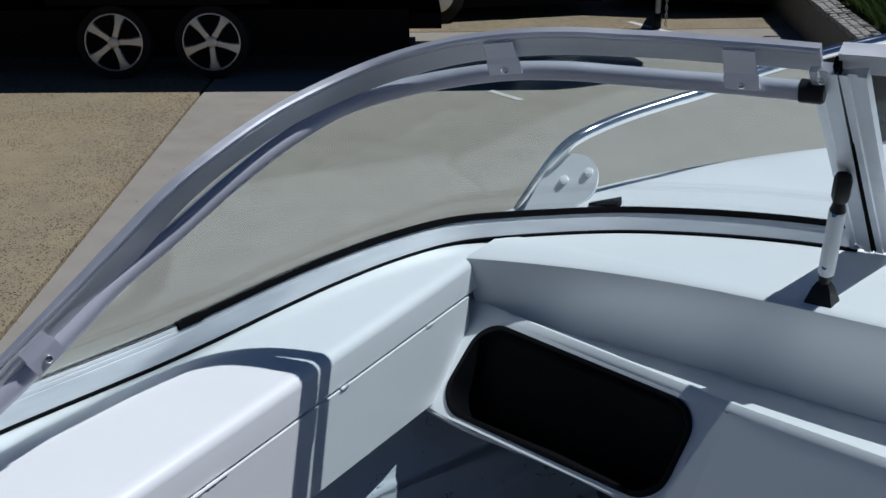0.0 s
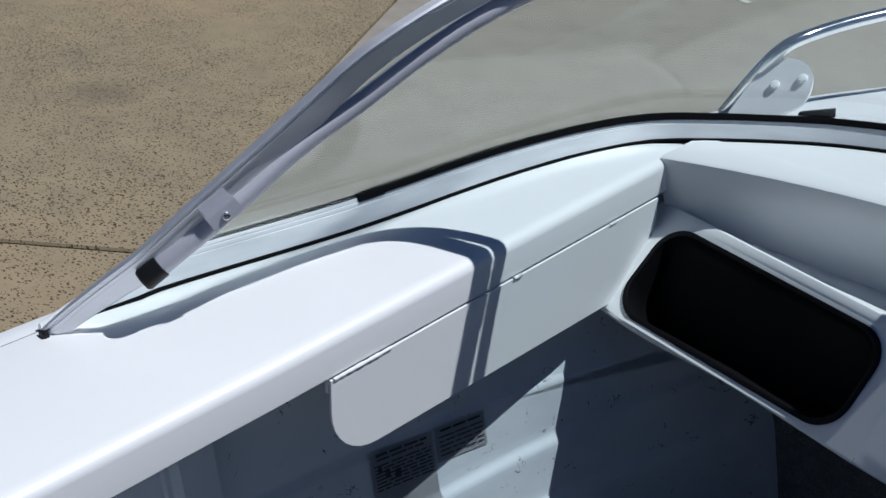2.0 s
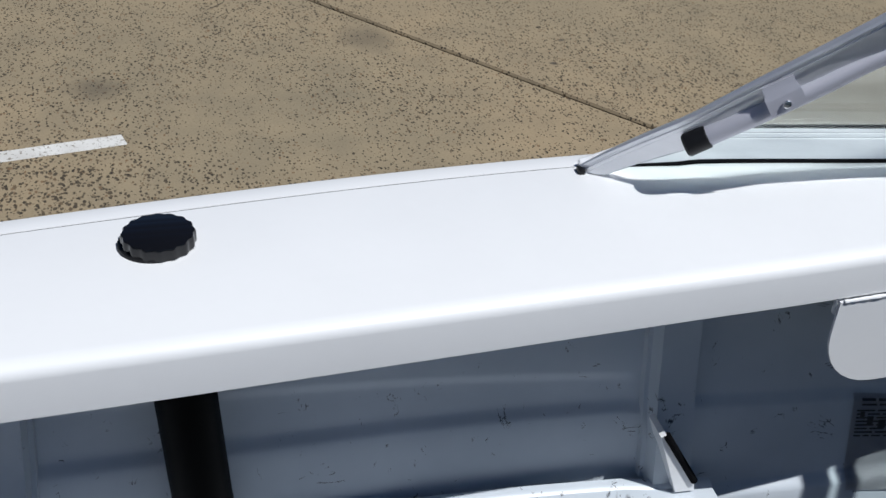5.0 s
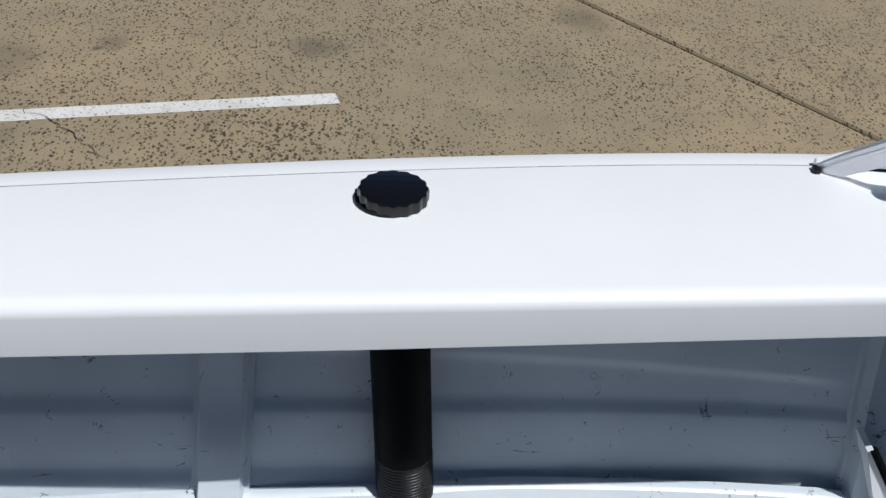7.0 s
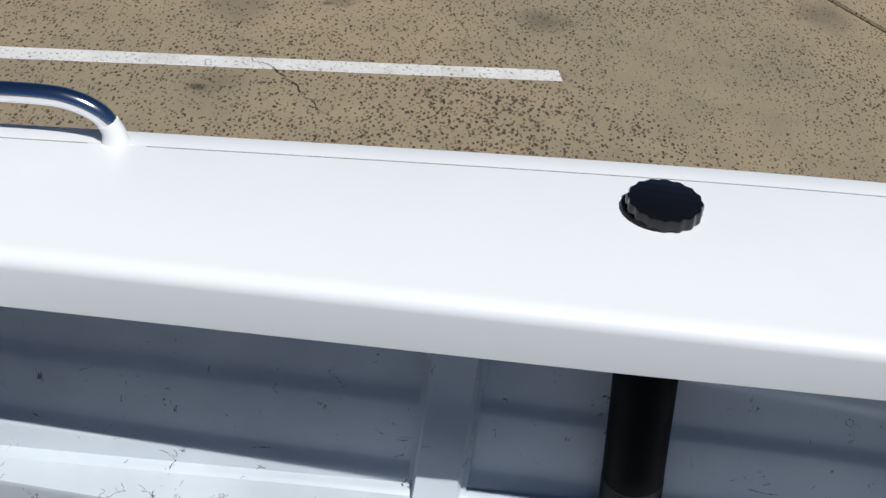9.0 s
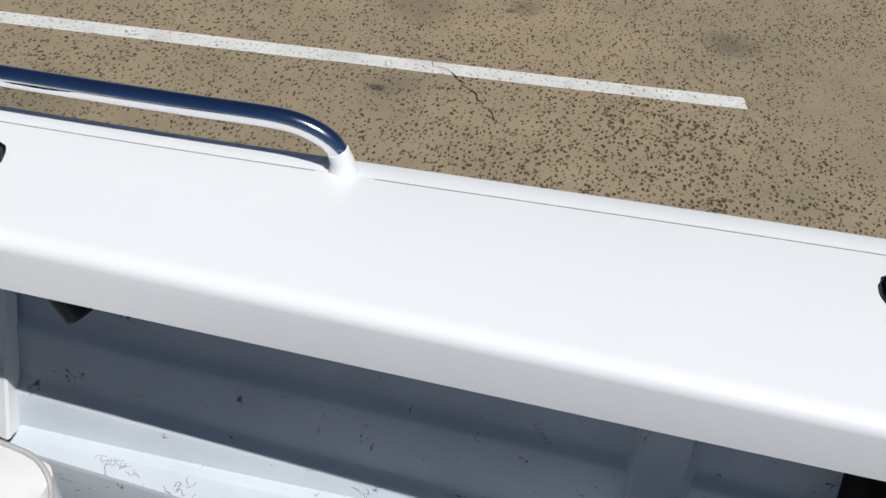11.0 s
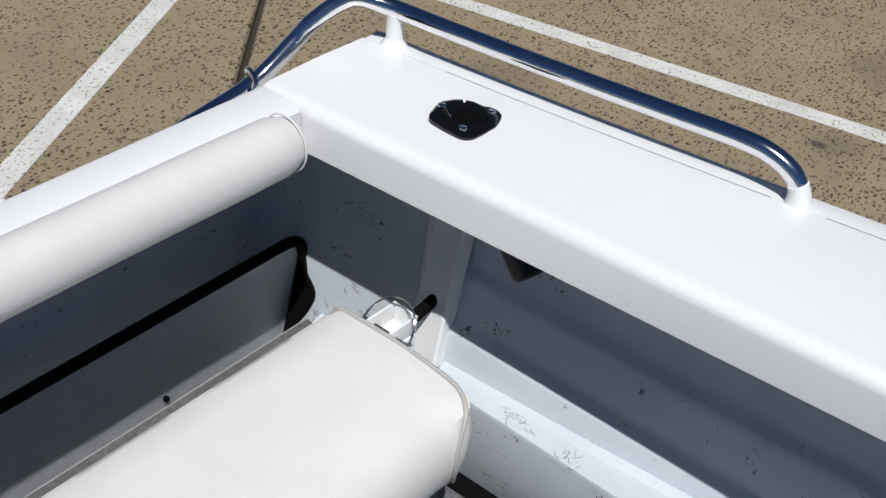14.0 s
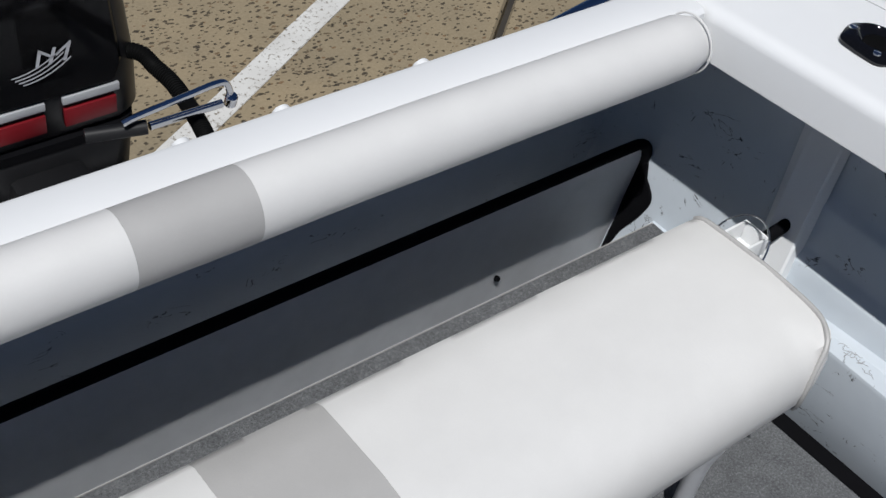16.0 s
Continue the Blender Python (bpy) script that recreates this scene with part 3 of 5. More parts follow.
def pocket_panel():
    xl, xr = -0.815, -0.265
    c = (sum(x for x, _ in POCKET) / len(POCKET), sum(v for _, v in POCKET) / len(POCKET))
    ring = [(x, v) for x, v in POCKET]
    for cx, cv in ((xl, 0.05), (xr, 0.05), (xr, 1.05), (xl, 1.05)):        # one spoke into each corner
        a = math.atan2(cv - c[1], cx - c[0])
        ring.append(min(((x + t * (x2 - x), v + t * (v2 - v)) for (x, v), (x2, v2) in zip(POCKET, POCKET[1:] + POCKET[:1]) for t in (0, 0.25, 0.5, 0.75)), key=lambda q: abs(math.atan2(q[1] - c[1], q[0] - c[0]) - a)))
    ring.sort(key=lambda q: math.atan2(q[1] - c[1], q[0] - c[0]))
    rows = []
    for x, v in ring:
        dx, dv = x - c[0], v - c[1]
        far_on = min((((xr if dx > 0 else xl) - c[0]) / dx) if abs(dx) > 1e-6 else 9e9, (((1.05 if dv > 0 else 0.05) - c[1]) / dv) if abs(dv) > 1e-6 else 9e9)
        rows.append([panel_at(lerp(x, c[0] + dx * far_on, j / 5), lerp(v, c[1] + dv * far_on, j / 5)) for j in range(6)])
    bm = grid(rows, close_u=True)[0]
    xs = [-0.825] + [lerp(xl, 2 * CX - xl, k / 40) for k in range(41)] + [2 * CX + 0.825]
    for a, b in zip(xs, xs[1:]):
        if a >= xr - 0.02 or b <= xl:
            grid([[panel_at(max(x, xr) if a >= xr - 0.02 else x, lerp(0.05, 1.05, j / 8)) for j in range(9)] for x in (a, b)], bm=bm)
    rows = []
    for x in xs:
        p = panel_at(x, 0)
        rows.append([panel_at(x, 0.05), panel_at(x, 0.02, 0.0005), p + Vector((0, 0.006, 0.004)), p + Vector((0, 0.013, 0.003)), p + Vector((0, 0.019, -0.004)), p + Vector((0, 0.023, -0.014)), p + Vector((0, 0.12, -0.045)), p + Vector((0, 0.24, -0.068))])
    grid(rows, bm=bm)
    grid([[panel_at(x, 1.05), panel_at(x, 1.07, -0.001), panel_at(x, 1.08, -0.006), panel_at(x, 1.06, -0.03)] for x in xs], bm=bm)
    bmesh.ops.remove_doubles(bm, verts=bm.verts[:], dist=0.0007)
    return bm


boat_part("dash_panel", pocket_panel(), PAINT, "white panel under the dash with a rolled top edge")

# black pocket let into the dash panel
def pocket():
    c = (sum(x for x, _ in POCKET) / len(POCKET), sum(v for _, v in POCKET) / len(POCKET))
    rings = []
    for k, out in ((1.035, 0.001), (1.03, 0.004), (1.0, 0.0055), (0.955, 0.0045), (0.945, 0.0), (0.90, -0.05), (0.84, -0.09)):
        rings.append([panel_at(c[0] + (x - c[0]) * (1 - (1 - k) * 0.5), c[1] + (v - c[1]) * (1 - (1 - k) * 1.25), out if out >= 0 else out * (0.12 + 0.88 * v)) for x, v in POCKET])
    bm, vs = grid(rings, close_v=True)
    bm.faces.new(vs[-1])
    return bm


POCKET_BLACK = simple("matt_black_moulding", (0.004, 0.004, 0.005), 0.5, grain=60, vary=0.2, relief=0.02)
POCKET_BLACK.node_tree.nodes["Principled BSDF"].inputs["Specular IOR Level"].default_value = 0.15
boat_part("storage_pocket", pocket(), POCKET_BLACK, "black moulded plastic storage pocket", 50)

# ---- windscreen ----
SILL_LINE = [(-1.010, 1.815), (-1.009, 1.896), (-1.004, 1.986), (-0.991, 2.085), (-0.974, 2.195), (-0.961, 2.290), (-0.952, 2.400), (-0.946, 2.520), (-0.934, 2.653), (-0.911, 2.784),
             (-0.868, 2.900), (-0.797, 2.975), (-0.713, 3.043), (-0.625, 3.101), (-0.531, 3.143), (-0.435, 3.176), (-0.338, 3.201), (-0.222, 3.220)]
RIM_LINE = [(-1.016, 1.815, 1.588), (-0.988, 1.847, 1.627), (-0.956, 1.880, 1.666), (-0.923, 1.914, 1.705), (-0.896, 1.966, 1.755), (-0.875, 2.014, 1.797), (-0.857, 2.062, 1.837), (-0.832, 2.117, 1.887), (-0.808, 2.182, 1.940), (-0.788, 2.258, 1.981),
            (-0.773, 2.345, 2.014), (-0.752, 2.425, 2.038), (-0.717, 2.482, 2.060), (-0.668, 2.518, 2.080), (-0.605, 2.543, 2.098), (-0.531, 2.566, 2.111), (-0.462, 2.588, 2.117), (-0.399, 2.606, 2.118), (-0.339, 2.621, 2.119), (-0.279, 2.634, 2.119), (-0.200, 2.646, 2.120), (-0.132, 2.655, 2.120)]


def even(path, n=90):
    """The same way in n equal steps."""
    path = [Vector(p) for p in path]
    far_on = [0.0]
    for a, b in zip(path, path[1:]):
        far_on.append(far_on[-1] + (b - a).length)
    out, i = [], 0
    for k in range(n + 1):
        d = far_on[-1] * k / n
        while i < len(path) - 2 and far_on[i + 1] < d:
            i += 1
        out.append(path[i].lerp(path[i + 1], (d - far_on[i]) / max(1e-9, far_on[i + 1] - far_on[i])))
    return out


def foot_line():
    """The foot of the pane: the sill's front line set back under the glass."""
    flat = even(smooth_path([(x, y, 0) for x, y in SILL_LINE], 6))
    out = []
    for k, p in enumerate(flat):
        d = (flat[min(k + 1, 90)] - flat[max(k - 1, 0)]).normalized()
        q = p + Vector((-d.y, d.x, 0)) * 0.0265 * min(1.0, k / 8)
        camber = 0.020 * (1 - ((q.x - CX) / (CX - xo(q.y))) ** 2)
        out.append(Vector((q.x, q.y, gz(q.y) + lerp(0.001, camber, min(1, max(0, (q.y - 2.80) / 0.16))))))
    return out


WB = foot_line()
WT = even(smooth_path(RIM_LINE, 6))


TB = smooth_path([(-0.912, 1.922, 1.672), (-0.884, 2.000, 1.730), (-0.871, 2.056, 1.768), (-0.860, 2.120, 1.811), (-0.840, 2.206, 1.859), (-0.818, 2.290, 1.910), (-0.792, 2.378, 1.957), (-0.764, 2.466, 1.991), (-0.712, 2.532, 2.013), (-0.644, 2.573, 2.031), (-0.562, 2.600, 2.047), (-0.487, 2.628, 2.052), (-0.417, 2.656, 2.050), (-0.341, 2.676, 2.049), (-0.265, 2.692, 2.050), (-0.162, 2.708, 2.051)], 7)


def nearest(path, p):
    return min(range(1, len(path) - 1), key=lambda i: (path[i] - Vector(p)).length)


def ws(u, v):
    """A place on the screen: u along it, v from the deck up to the rim."""
    k = min(max(u * (len(WB) - 1), 0), len(WB) - 1.001)
    i = int(k)
    return WB[i].lerp(WB[i + 1], k - i).lerp(WT[i].lerp(WT[i + 1], k - i), v)


def ws_normal(u):
    """Towards the cockpit."""
    u = min(max(u, 0.02), 0.98)
    n = (ws(u + 0.012, 0.4) - ws(u - 0.012, 0.4)).cross(ws(u, 0.9) - ws(u, 0.1))
    n = n.normalized()
    return n if n.dot(Vector((1, -1, 0.2))) > 0 else -n


screen = new("windscreen")
screen.parent = boat
screen.matrix_parent_inverse = Matrix.Translation(boat.location).inverted()
screen["label"] = "curved tinted windscreen in a silver aluminium frame"
US = [0.002 + 0.996 * k / 110 for k in range(111)]


def rail_of(prof, rim, us=US):
    """A bar of the frame along the screen. prof: metres up from the deck (or down from the rim) and metres towards the cockpit."""
    rings = []
    for u in us:
        a, b, n = ws(u, 0), ws(u, 1), ws_normal(u)
        h = (b - a).length
        d = (b - a).normalized() if h > 0.02 else (ws(0.1, 1) - ws(0.1, 0)).normalized()
        if rim:                                                # the bar's width lies square to the rim
            al = (ws(min(u + 0.01, 1), 1) - ws(max(u - 0.01, 0), 1)).normalized()
            d = sum((b - TB[nearest(TB, ws(min(1, max(0.09, u + o)), 1))] for o in (-0.03, -0.015, 0, 0.015, 0.03)), Vector())
            d = (d - al * d.dot(al)).normalized()
            n = al.cross(d) if al.cross(d).dot(n) > 0 else d.cross(al)
        ring = []
        for w, o in prof:
            if rim and w > 0.03:                               # a wider web along the sides
                w = w * lerp(0.55, 1.0, min(1.0, u / 0.13)) + 0.014 * min(1.0, max(0.0, (u - 0.12) / 0.08)) * (1 - min(1.0, max(0.0, (u - 0.30) / 0.20)))
            w = min(w, max(h, 0.012))
            ring.append((b - d * w if rim else a + d * w) + n * o)
        rings.append(ring)
    return loft(rings)


def sub(name, bm, material, label="", smooth=35, both=True):
    other = bm.copy() if both else None
    made = [part(name, bm, material, screen, label, smooth)]
    if both:
        made.append(part(name, mirrored(other), material, screen, label, smooth))


def pane():
    rows = []
    for u in [0.05 + 0.945 * k / 90 for k in range(91)]:
        h = (ws(u, 1) - ws(u, 0)).length
        n = ws_normal(u)
        n = Vector((n.x, n.y, 0)).normalized()
        low = ws(u, 0) + Vector((0, 0, 0.040 * min(1.0, 0.25 + u / 0.10))) - n * 0.004          # let into the seal on the sill
        high = ws(u, max(1 - 0.03 / h, 0.5))
        rows.append([low.lerp(high, j / 6) for j in range(7)])
    bm, vs = grid(rows)
    bmesh.ops.recalc_face_normals(bm, faces=bm.faces[:])
    bmesh.ops.solidify(bm, geom=bm.faces[:], thickness=0.004)
    return bm


sub("pane", pane(), GLASS, "lightly tinted clear acrylic pane")
SILL = [(0.0, 0.0), (0.0, 0.040), (0.003, 0.0402), (0.034, 0.0262), (0.0345, 0.0252), (0.0355, 0.0248), (0.036, 0.0253), (0.041, 0.0230), (0.0415, 0.0220), (0.0425, 0.0216), (0.043, 0.0222), (0.050, 0.0190), (0.051, 0.014), (0.03, 0.0)]


def foot_of(prof, us=US):
    """A bar standing upright along the foot of the screen. prof: metres up, and metres towards the cockpit."""
    rings = []
    for u in us:
        n = ws_normal(u)
        n = Vector((n.x, n.y, 0)).normalized()
        k = min(1.0, 0.25 + u / 0.10)
        tall = k * lerp(0.88, 0.76, min(1.0, max(0.0, (u - 0.42) / 0.28)))      # lower across the front
        rings.append([ws(u, 0) + Vector((0, 0, z * tall)) + n * (o * k - 0.018) for z, o in prof])
    return loft(rings)


sub("sill_rail", foot_of(SILL), SUNLIT_ALLOY, "grooved silver aluminium sill rail", 25)
RIM = [(0.0, -0.006), (0.0, 0.003), (0.002, 0.006), (0.005, 0.006), (0.006, 0.004), (0.008, 0.004), (0.009, 0.006), (0.013, 0.006), (0.0145, 0.003), (0.044, 0.0025), (0.046, 0.001), (0.046, -0.004), (0.014, -0.006)]
sub("rim_rail", rail_of(RIM, True, [0.002 + 0.990 * k / 110 for k in range(111)]), ALLOY, "grooved silver aluminium top rail", 25)
sub("glazing_seal", foot_of([(0.0440, 0.014), (0.0430, 0.0232), (0.0448, 0.0254), (0.0525, 0.0222), (0.0560, 0.0190), (0.0560, 0.014)], [0.285 + 0.71 * k / 90 for k in range(91)]), RUBBER, "black glazing seal")
sub("glazing_bead", foot_of([(0.0490, 0.014), (0.0490, 0.0200), (0.0515, 0.0205), (0.0530, 0.0180), (0.0530, 0.014)], [0.05 + 0.237 * k / 40 for k in range(41)]), RUBBER, "thin black glazing bead")
sub("seal_joint", foot_of([(0.0420, 0.014), (0.0420, 0.0255), (0.0440, 0.0268), (0.0535, 0.0220), (0.0545, 0.0185), (0.0545, 0.014)], [0.278 + 0.026 * k / 6 for k in range(7)]), RUBBER, "black joining piece in the seal")
sub("deck_seal", foot_of([(-0.004, 0.0), (-0.004, 0.0445), (0.0040, 0.0445), (0.0060, 0.0410), (0.0060, 0.0)]), RUBBER, "black rubber seal on the deck")
tip = ws(0.0, 0)
sub("end_cap", box(tip + Vector((0.004, -0.001, 0.004)), (0.016, 0.010, 0.010), 0.003), BLACK, "black end cap of the frame")

# tube clamped along the rim
sub("support_tube", tube(TB, 0.0135, 18), SATIN, "satin silver tube clamped along the screen's rim")
for end, nxt in ((0, 1), (-1, -2)):
    d = (TB[end] - TB[nxt]).normalized()
    c = TB[end]
    sub("end_plug", tube([c - d * 0.020, c - d * 0.019, c + d * 0.009, c + d * 0.012], 0, 18, radii=[0.0138, 0.0158, 0.0158, 0.0135]), BLACK, "black plastic end plug")


def clamp(k, u, low, material):
    """A folded strap from the rim down over the tube, with its screw."""
    c, rim = TB[k], ws(u, 1)
    al = (TB[k + 1] - TB[k - 1]).normalized()
    up = rim - c
    up = up - al * up.dot(al)
    h = up.length
    up = up.normalized()
    out = al.cross(up)
    if out.dot(Vector((1, -1, 0.2))) < 0:
        out = -out
    face = [(h - 0.009, 0.0075), (0.037 - low, 0.0085 + low * 0.2), (0.0325 - low, 0.0110 + low * 0.22), (0.0285 - low, 0.0120 + low * 0.26), (0.0090 - low, 0.0125 + low * 0.32)]
    prof = face + [(a, o + 0.0026) for a, o in face[::-1]]
    bm = loft([[c + al * s * (1.0 if a > 0.0325 - low else 1.12) + up * a + out * o for a, o in prof] for s in (-0.0205, 0.0205)])
    sub("tube_clamp", bm, material, "folded silver clamp plate", 20)
    sub("screw", disc(c + out * (0.0145 + 0.3 * low) + up * (0.019 - low), 0.0055, 0.004, 14, out, 0.0015), STEEL, "round-headed steel screw")


def nearest_u(p):
    return min((k / 400 for k in range(401)), key=lambda u: (ws(u, 1) - Vector(p)).length)


# the two forward plates are coloured as if sunlit, the aft one darker
for q, low, material in ((Vector((-0.872, 2.005, 1.750)), 0.011, SATIN), (Vector((-0.553, 2.565, 2.060)), 0.0, SUNLIT_CLAMP), (Vector((-0.250, 2.683, 2.058)), 0.0, SUNLIT_CLAMP)):
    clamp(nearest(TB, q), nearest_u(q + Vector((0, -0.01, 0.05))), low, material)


# posts at the centre opening, and the centre window between them
def post(b, t, w, d):
    b, t = Vector(b), Vector(t)
    al = (t - b).normalized()
    sx = Vector((1, 0, 0))
    n = sx.cross(al).normalized()
    prof = [(-w / 2, -d / 2), (w / 2, -d / 2), (w / 2, d / 2), (w * 0.2, d / 2), (w * 0.16, d / 2 - 0.003), (-w * 0.16, d / 2 - 0.003), (-w * 0.2, d / 2), (-w / 2, d / 2)]
    return loft([[p + sx * a + n * o for a, o in prof] for p in (b, t)])


PB, PT = Vector((-0.220, 3.225, gz(3.22) + 0.028)), Vector((-0.140, 2.655, 2.104))
sub("post", post(PB, PB.lerp(PT, 0.97), 0.036, 0.016), ALLOY, "silver aluminium post of the screen", 20)
PB2, PT2 = PB + Vector((0.044, 0.006, 0)), PT + Vector((0.036, 0.002, 0.0))
sub("window_stile", post(PB2, PB2.lerp(PT2, 0.97), 0.034, 0.016), ALLOY, "silver aluminium stile of the centre window", 20)
gapm = post(PB.lerp(PB2, 0.5), PT.lerp(PT2, 0.5), 0.008, 0.014)
sub("post_seal", gapm, RUBBER, "black seal between the posts")
for k in (0.05, 0.95):
    sub("screw", disc(PB.lerp(PT, k) + Vector((0, -0.012, -0.008)), 0.005, 0.003, 12, (0, -0.8, -0.6), 0.001), STEEL, "round-headed steel screw")


def cross(b0, b1, w, d):
    """A bar between the two stiles, slightly arched."""
    rows = []
    for k in range(13):
        t = k / 12
        p = Vector(b0).lerp(Vector(b1), t) + Vector((0, 0.03 * 4 * t * (1 - t), 0.0))
        rows.append([p + Vector((0, -0.62 * a - 0.78 * o, 0.78 * a - 0.62 * o)) for a, o in ((0, -d / 2), (w, -d / 2), (w, d / 2), (w * 0.72, d / 2), (w * 0.70, d * 0.2), (0, d * 0.2))])
    return loft(rows)


ML = lambda v: Vector((2 * CX - v.x, v.y, v.z))
sub("window_rail", cross(PT2 + Vector((-0.016, 0.025, -0.016)), ML(PT2) + Vector((0.016, 0.025, -0.016)), 0.042, 0.02), ALLOY, "silver top rail of the centre window", 25, False)
sub("window_rail", cross(PB2 + Vector((0.017, 0.0, -0.012)), ML(PB2) - Vector((0.017, 0.0, 0.012)), 0.036, 0.016), ALLOY, "silver bottom rail of the centre window", 25, False)
rows = [[PB2.lerp(ML(PB2), k / 8).lerp(PT2.lerp(ML(PT2), k / 8), v) + Vector((0, 0.03 * 4 * (k / 8) * (1 - k / 8), 0)) for v in (0.05, 0.5, 0.95)] for k in range(9)]
bm = grid(rows)[0]
bmesh.ops.solidify(bm, geom=bm.faces[:], thickness=0.004)
sub("pane", bm, GLASS, "lightly tinted clear acrylic pane", 35, False)


# gas strut between dash and post
def stay():
    a, b = Vector((-0.206, 2.985, gz(2.985) + 0.042)), PB.lerp(PT, 0.47) + Vector((0.004, -0.03, -0.012))
    d = (b - a).normalized()
    L = (b - a).length
    ob = new("window_stay")
    ob.parent = boat
    ob.matrix_parent_inverse = Matrix.Translation(boat.location).inverted()
    ob["label"] = "white tubular window stay with black hinged ends"
    part("stay_tube", tube([a + d * L * 0.16, a + d * L * 0.17, a + d * L * 0.78, a + d * L * 0.79], 0, 20, radii=[0.0115, 0.0130, 0.0130, 0.0115]), PAINT, ob, "white tube")
    part("collar", tube([a + d * L * 0.06, a + d * L * 0.10, a + d * L * 0.16], 0, 16, radii=[0.007, 0.010, 0.0125]), BLACK, ob, "black collar")
    part("collar", tube([a + d * L * 0.79, a + d * L * 0.84, a + d * L * 0.90], 0, 16, radii=[0.0125, 0.010, 0.008]), BLACK, ob, "black collar")
    part("hinge", loft([[a + Vector((sx * w, sy * w * 0.9, z)) for sx, sy in ((-1, -1), (1, -1), (1, 1), (-1, 1))] for w, z in ((0.024, -0.034), (0.022, -0.020), (0.014, 0.004), (0.009, 0.012))]), BLACK, ob, "black hinge block on the dash")
    part("hinge", box(b, (0.027, 0.027, 0.052), 0.010, rot=d.to_track_quat("Z", "Y").to_matrix().to_4x4()), BLACK, ob, "black hinge block on the post")
    for p in (a + d * L * 0.22, a + d * L * 0.74):
        part("screw", disc(p + Vector((0.0, -0.0118, 0.004)), 0.0042, 0.003, 10, (0.1, -0.9, 0.3)), STEEL, ob)
    part("hinge_plate", box(a + Vector((0.002, 0.0, -0.0275)), (0.04, 0.045, 0.003), 0.001), STEEL, ob, "bright base plate")


stay()

# ---- fittings on the side deck ----
CAPX, CAPY = -0.911, 1.251
filler = new("fuel_filler")
filler.parent = boat
filler.matrix_parent_inverse = Matrix.Translation(boat.location).inverted()
filler["label"] = "black scalloped screw cap on the side deck"
part("flange", disc((CAPX - 0.001, CAPY - 0.005, gz(CAPY) + 0.001), 0.0440, 0.006, 48, (0, -0.045, 1), 0.002), BLACK, filler)
part("screw_cap", disc((CAPX, CAPY, gz(CAPY) + 0.005), 0.0435, 0.016, 128, (0, -0.045, 1), 0.0036, wave=0.024, waves=16), simple("glossy_black_plastic", (0.006, 0.006, 0.007), 0.09, grain=60, vary=0.2, relief=0.0), filler, "glossy black scalloped cap")
HOSE = simple("matt_black_hose", (0.004, 0.004, 0.004), 0.55, grain=150, vary=0.2, relief=0.0)
HOSE.node_tree.nodes["Principled BSDF"].inputs["Specular IOR Level"].default_value = 0.05
HP = [Vector((CAPX + 0.03 + 0.012 * k / 9, CAPY + 0.006 + 0.062 * k / 9, gz(CAPY) - 0.03 - 0.60 * k / 9)) for k in range(10)]
path = smooth_path(HP, 24)
cut = next(k for k, p in enumerate(path) if p.z < 1.175)
boat_part("filler_hose", tube(path[:cut + 3], 0.0400, 24), HOSE, "smooth black upper length of the filler hose", 80)
RIBBED = simple("satin_black_hose", (0.010, 0.010, 0.010), 0.32, grain=150, vary=0.2, relief=0.0)
low = smooth_path(path[cut::6], 12)
boat_part("ribbed_hose", tube(low, 0, 24, radii=[0.0383 + 0.0026 * abs(math.sin(math.pi * k / 4)) for k in range(len(low))]), RIBBED, "black corrugated lower length of the filler hose", 80)


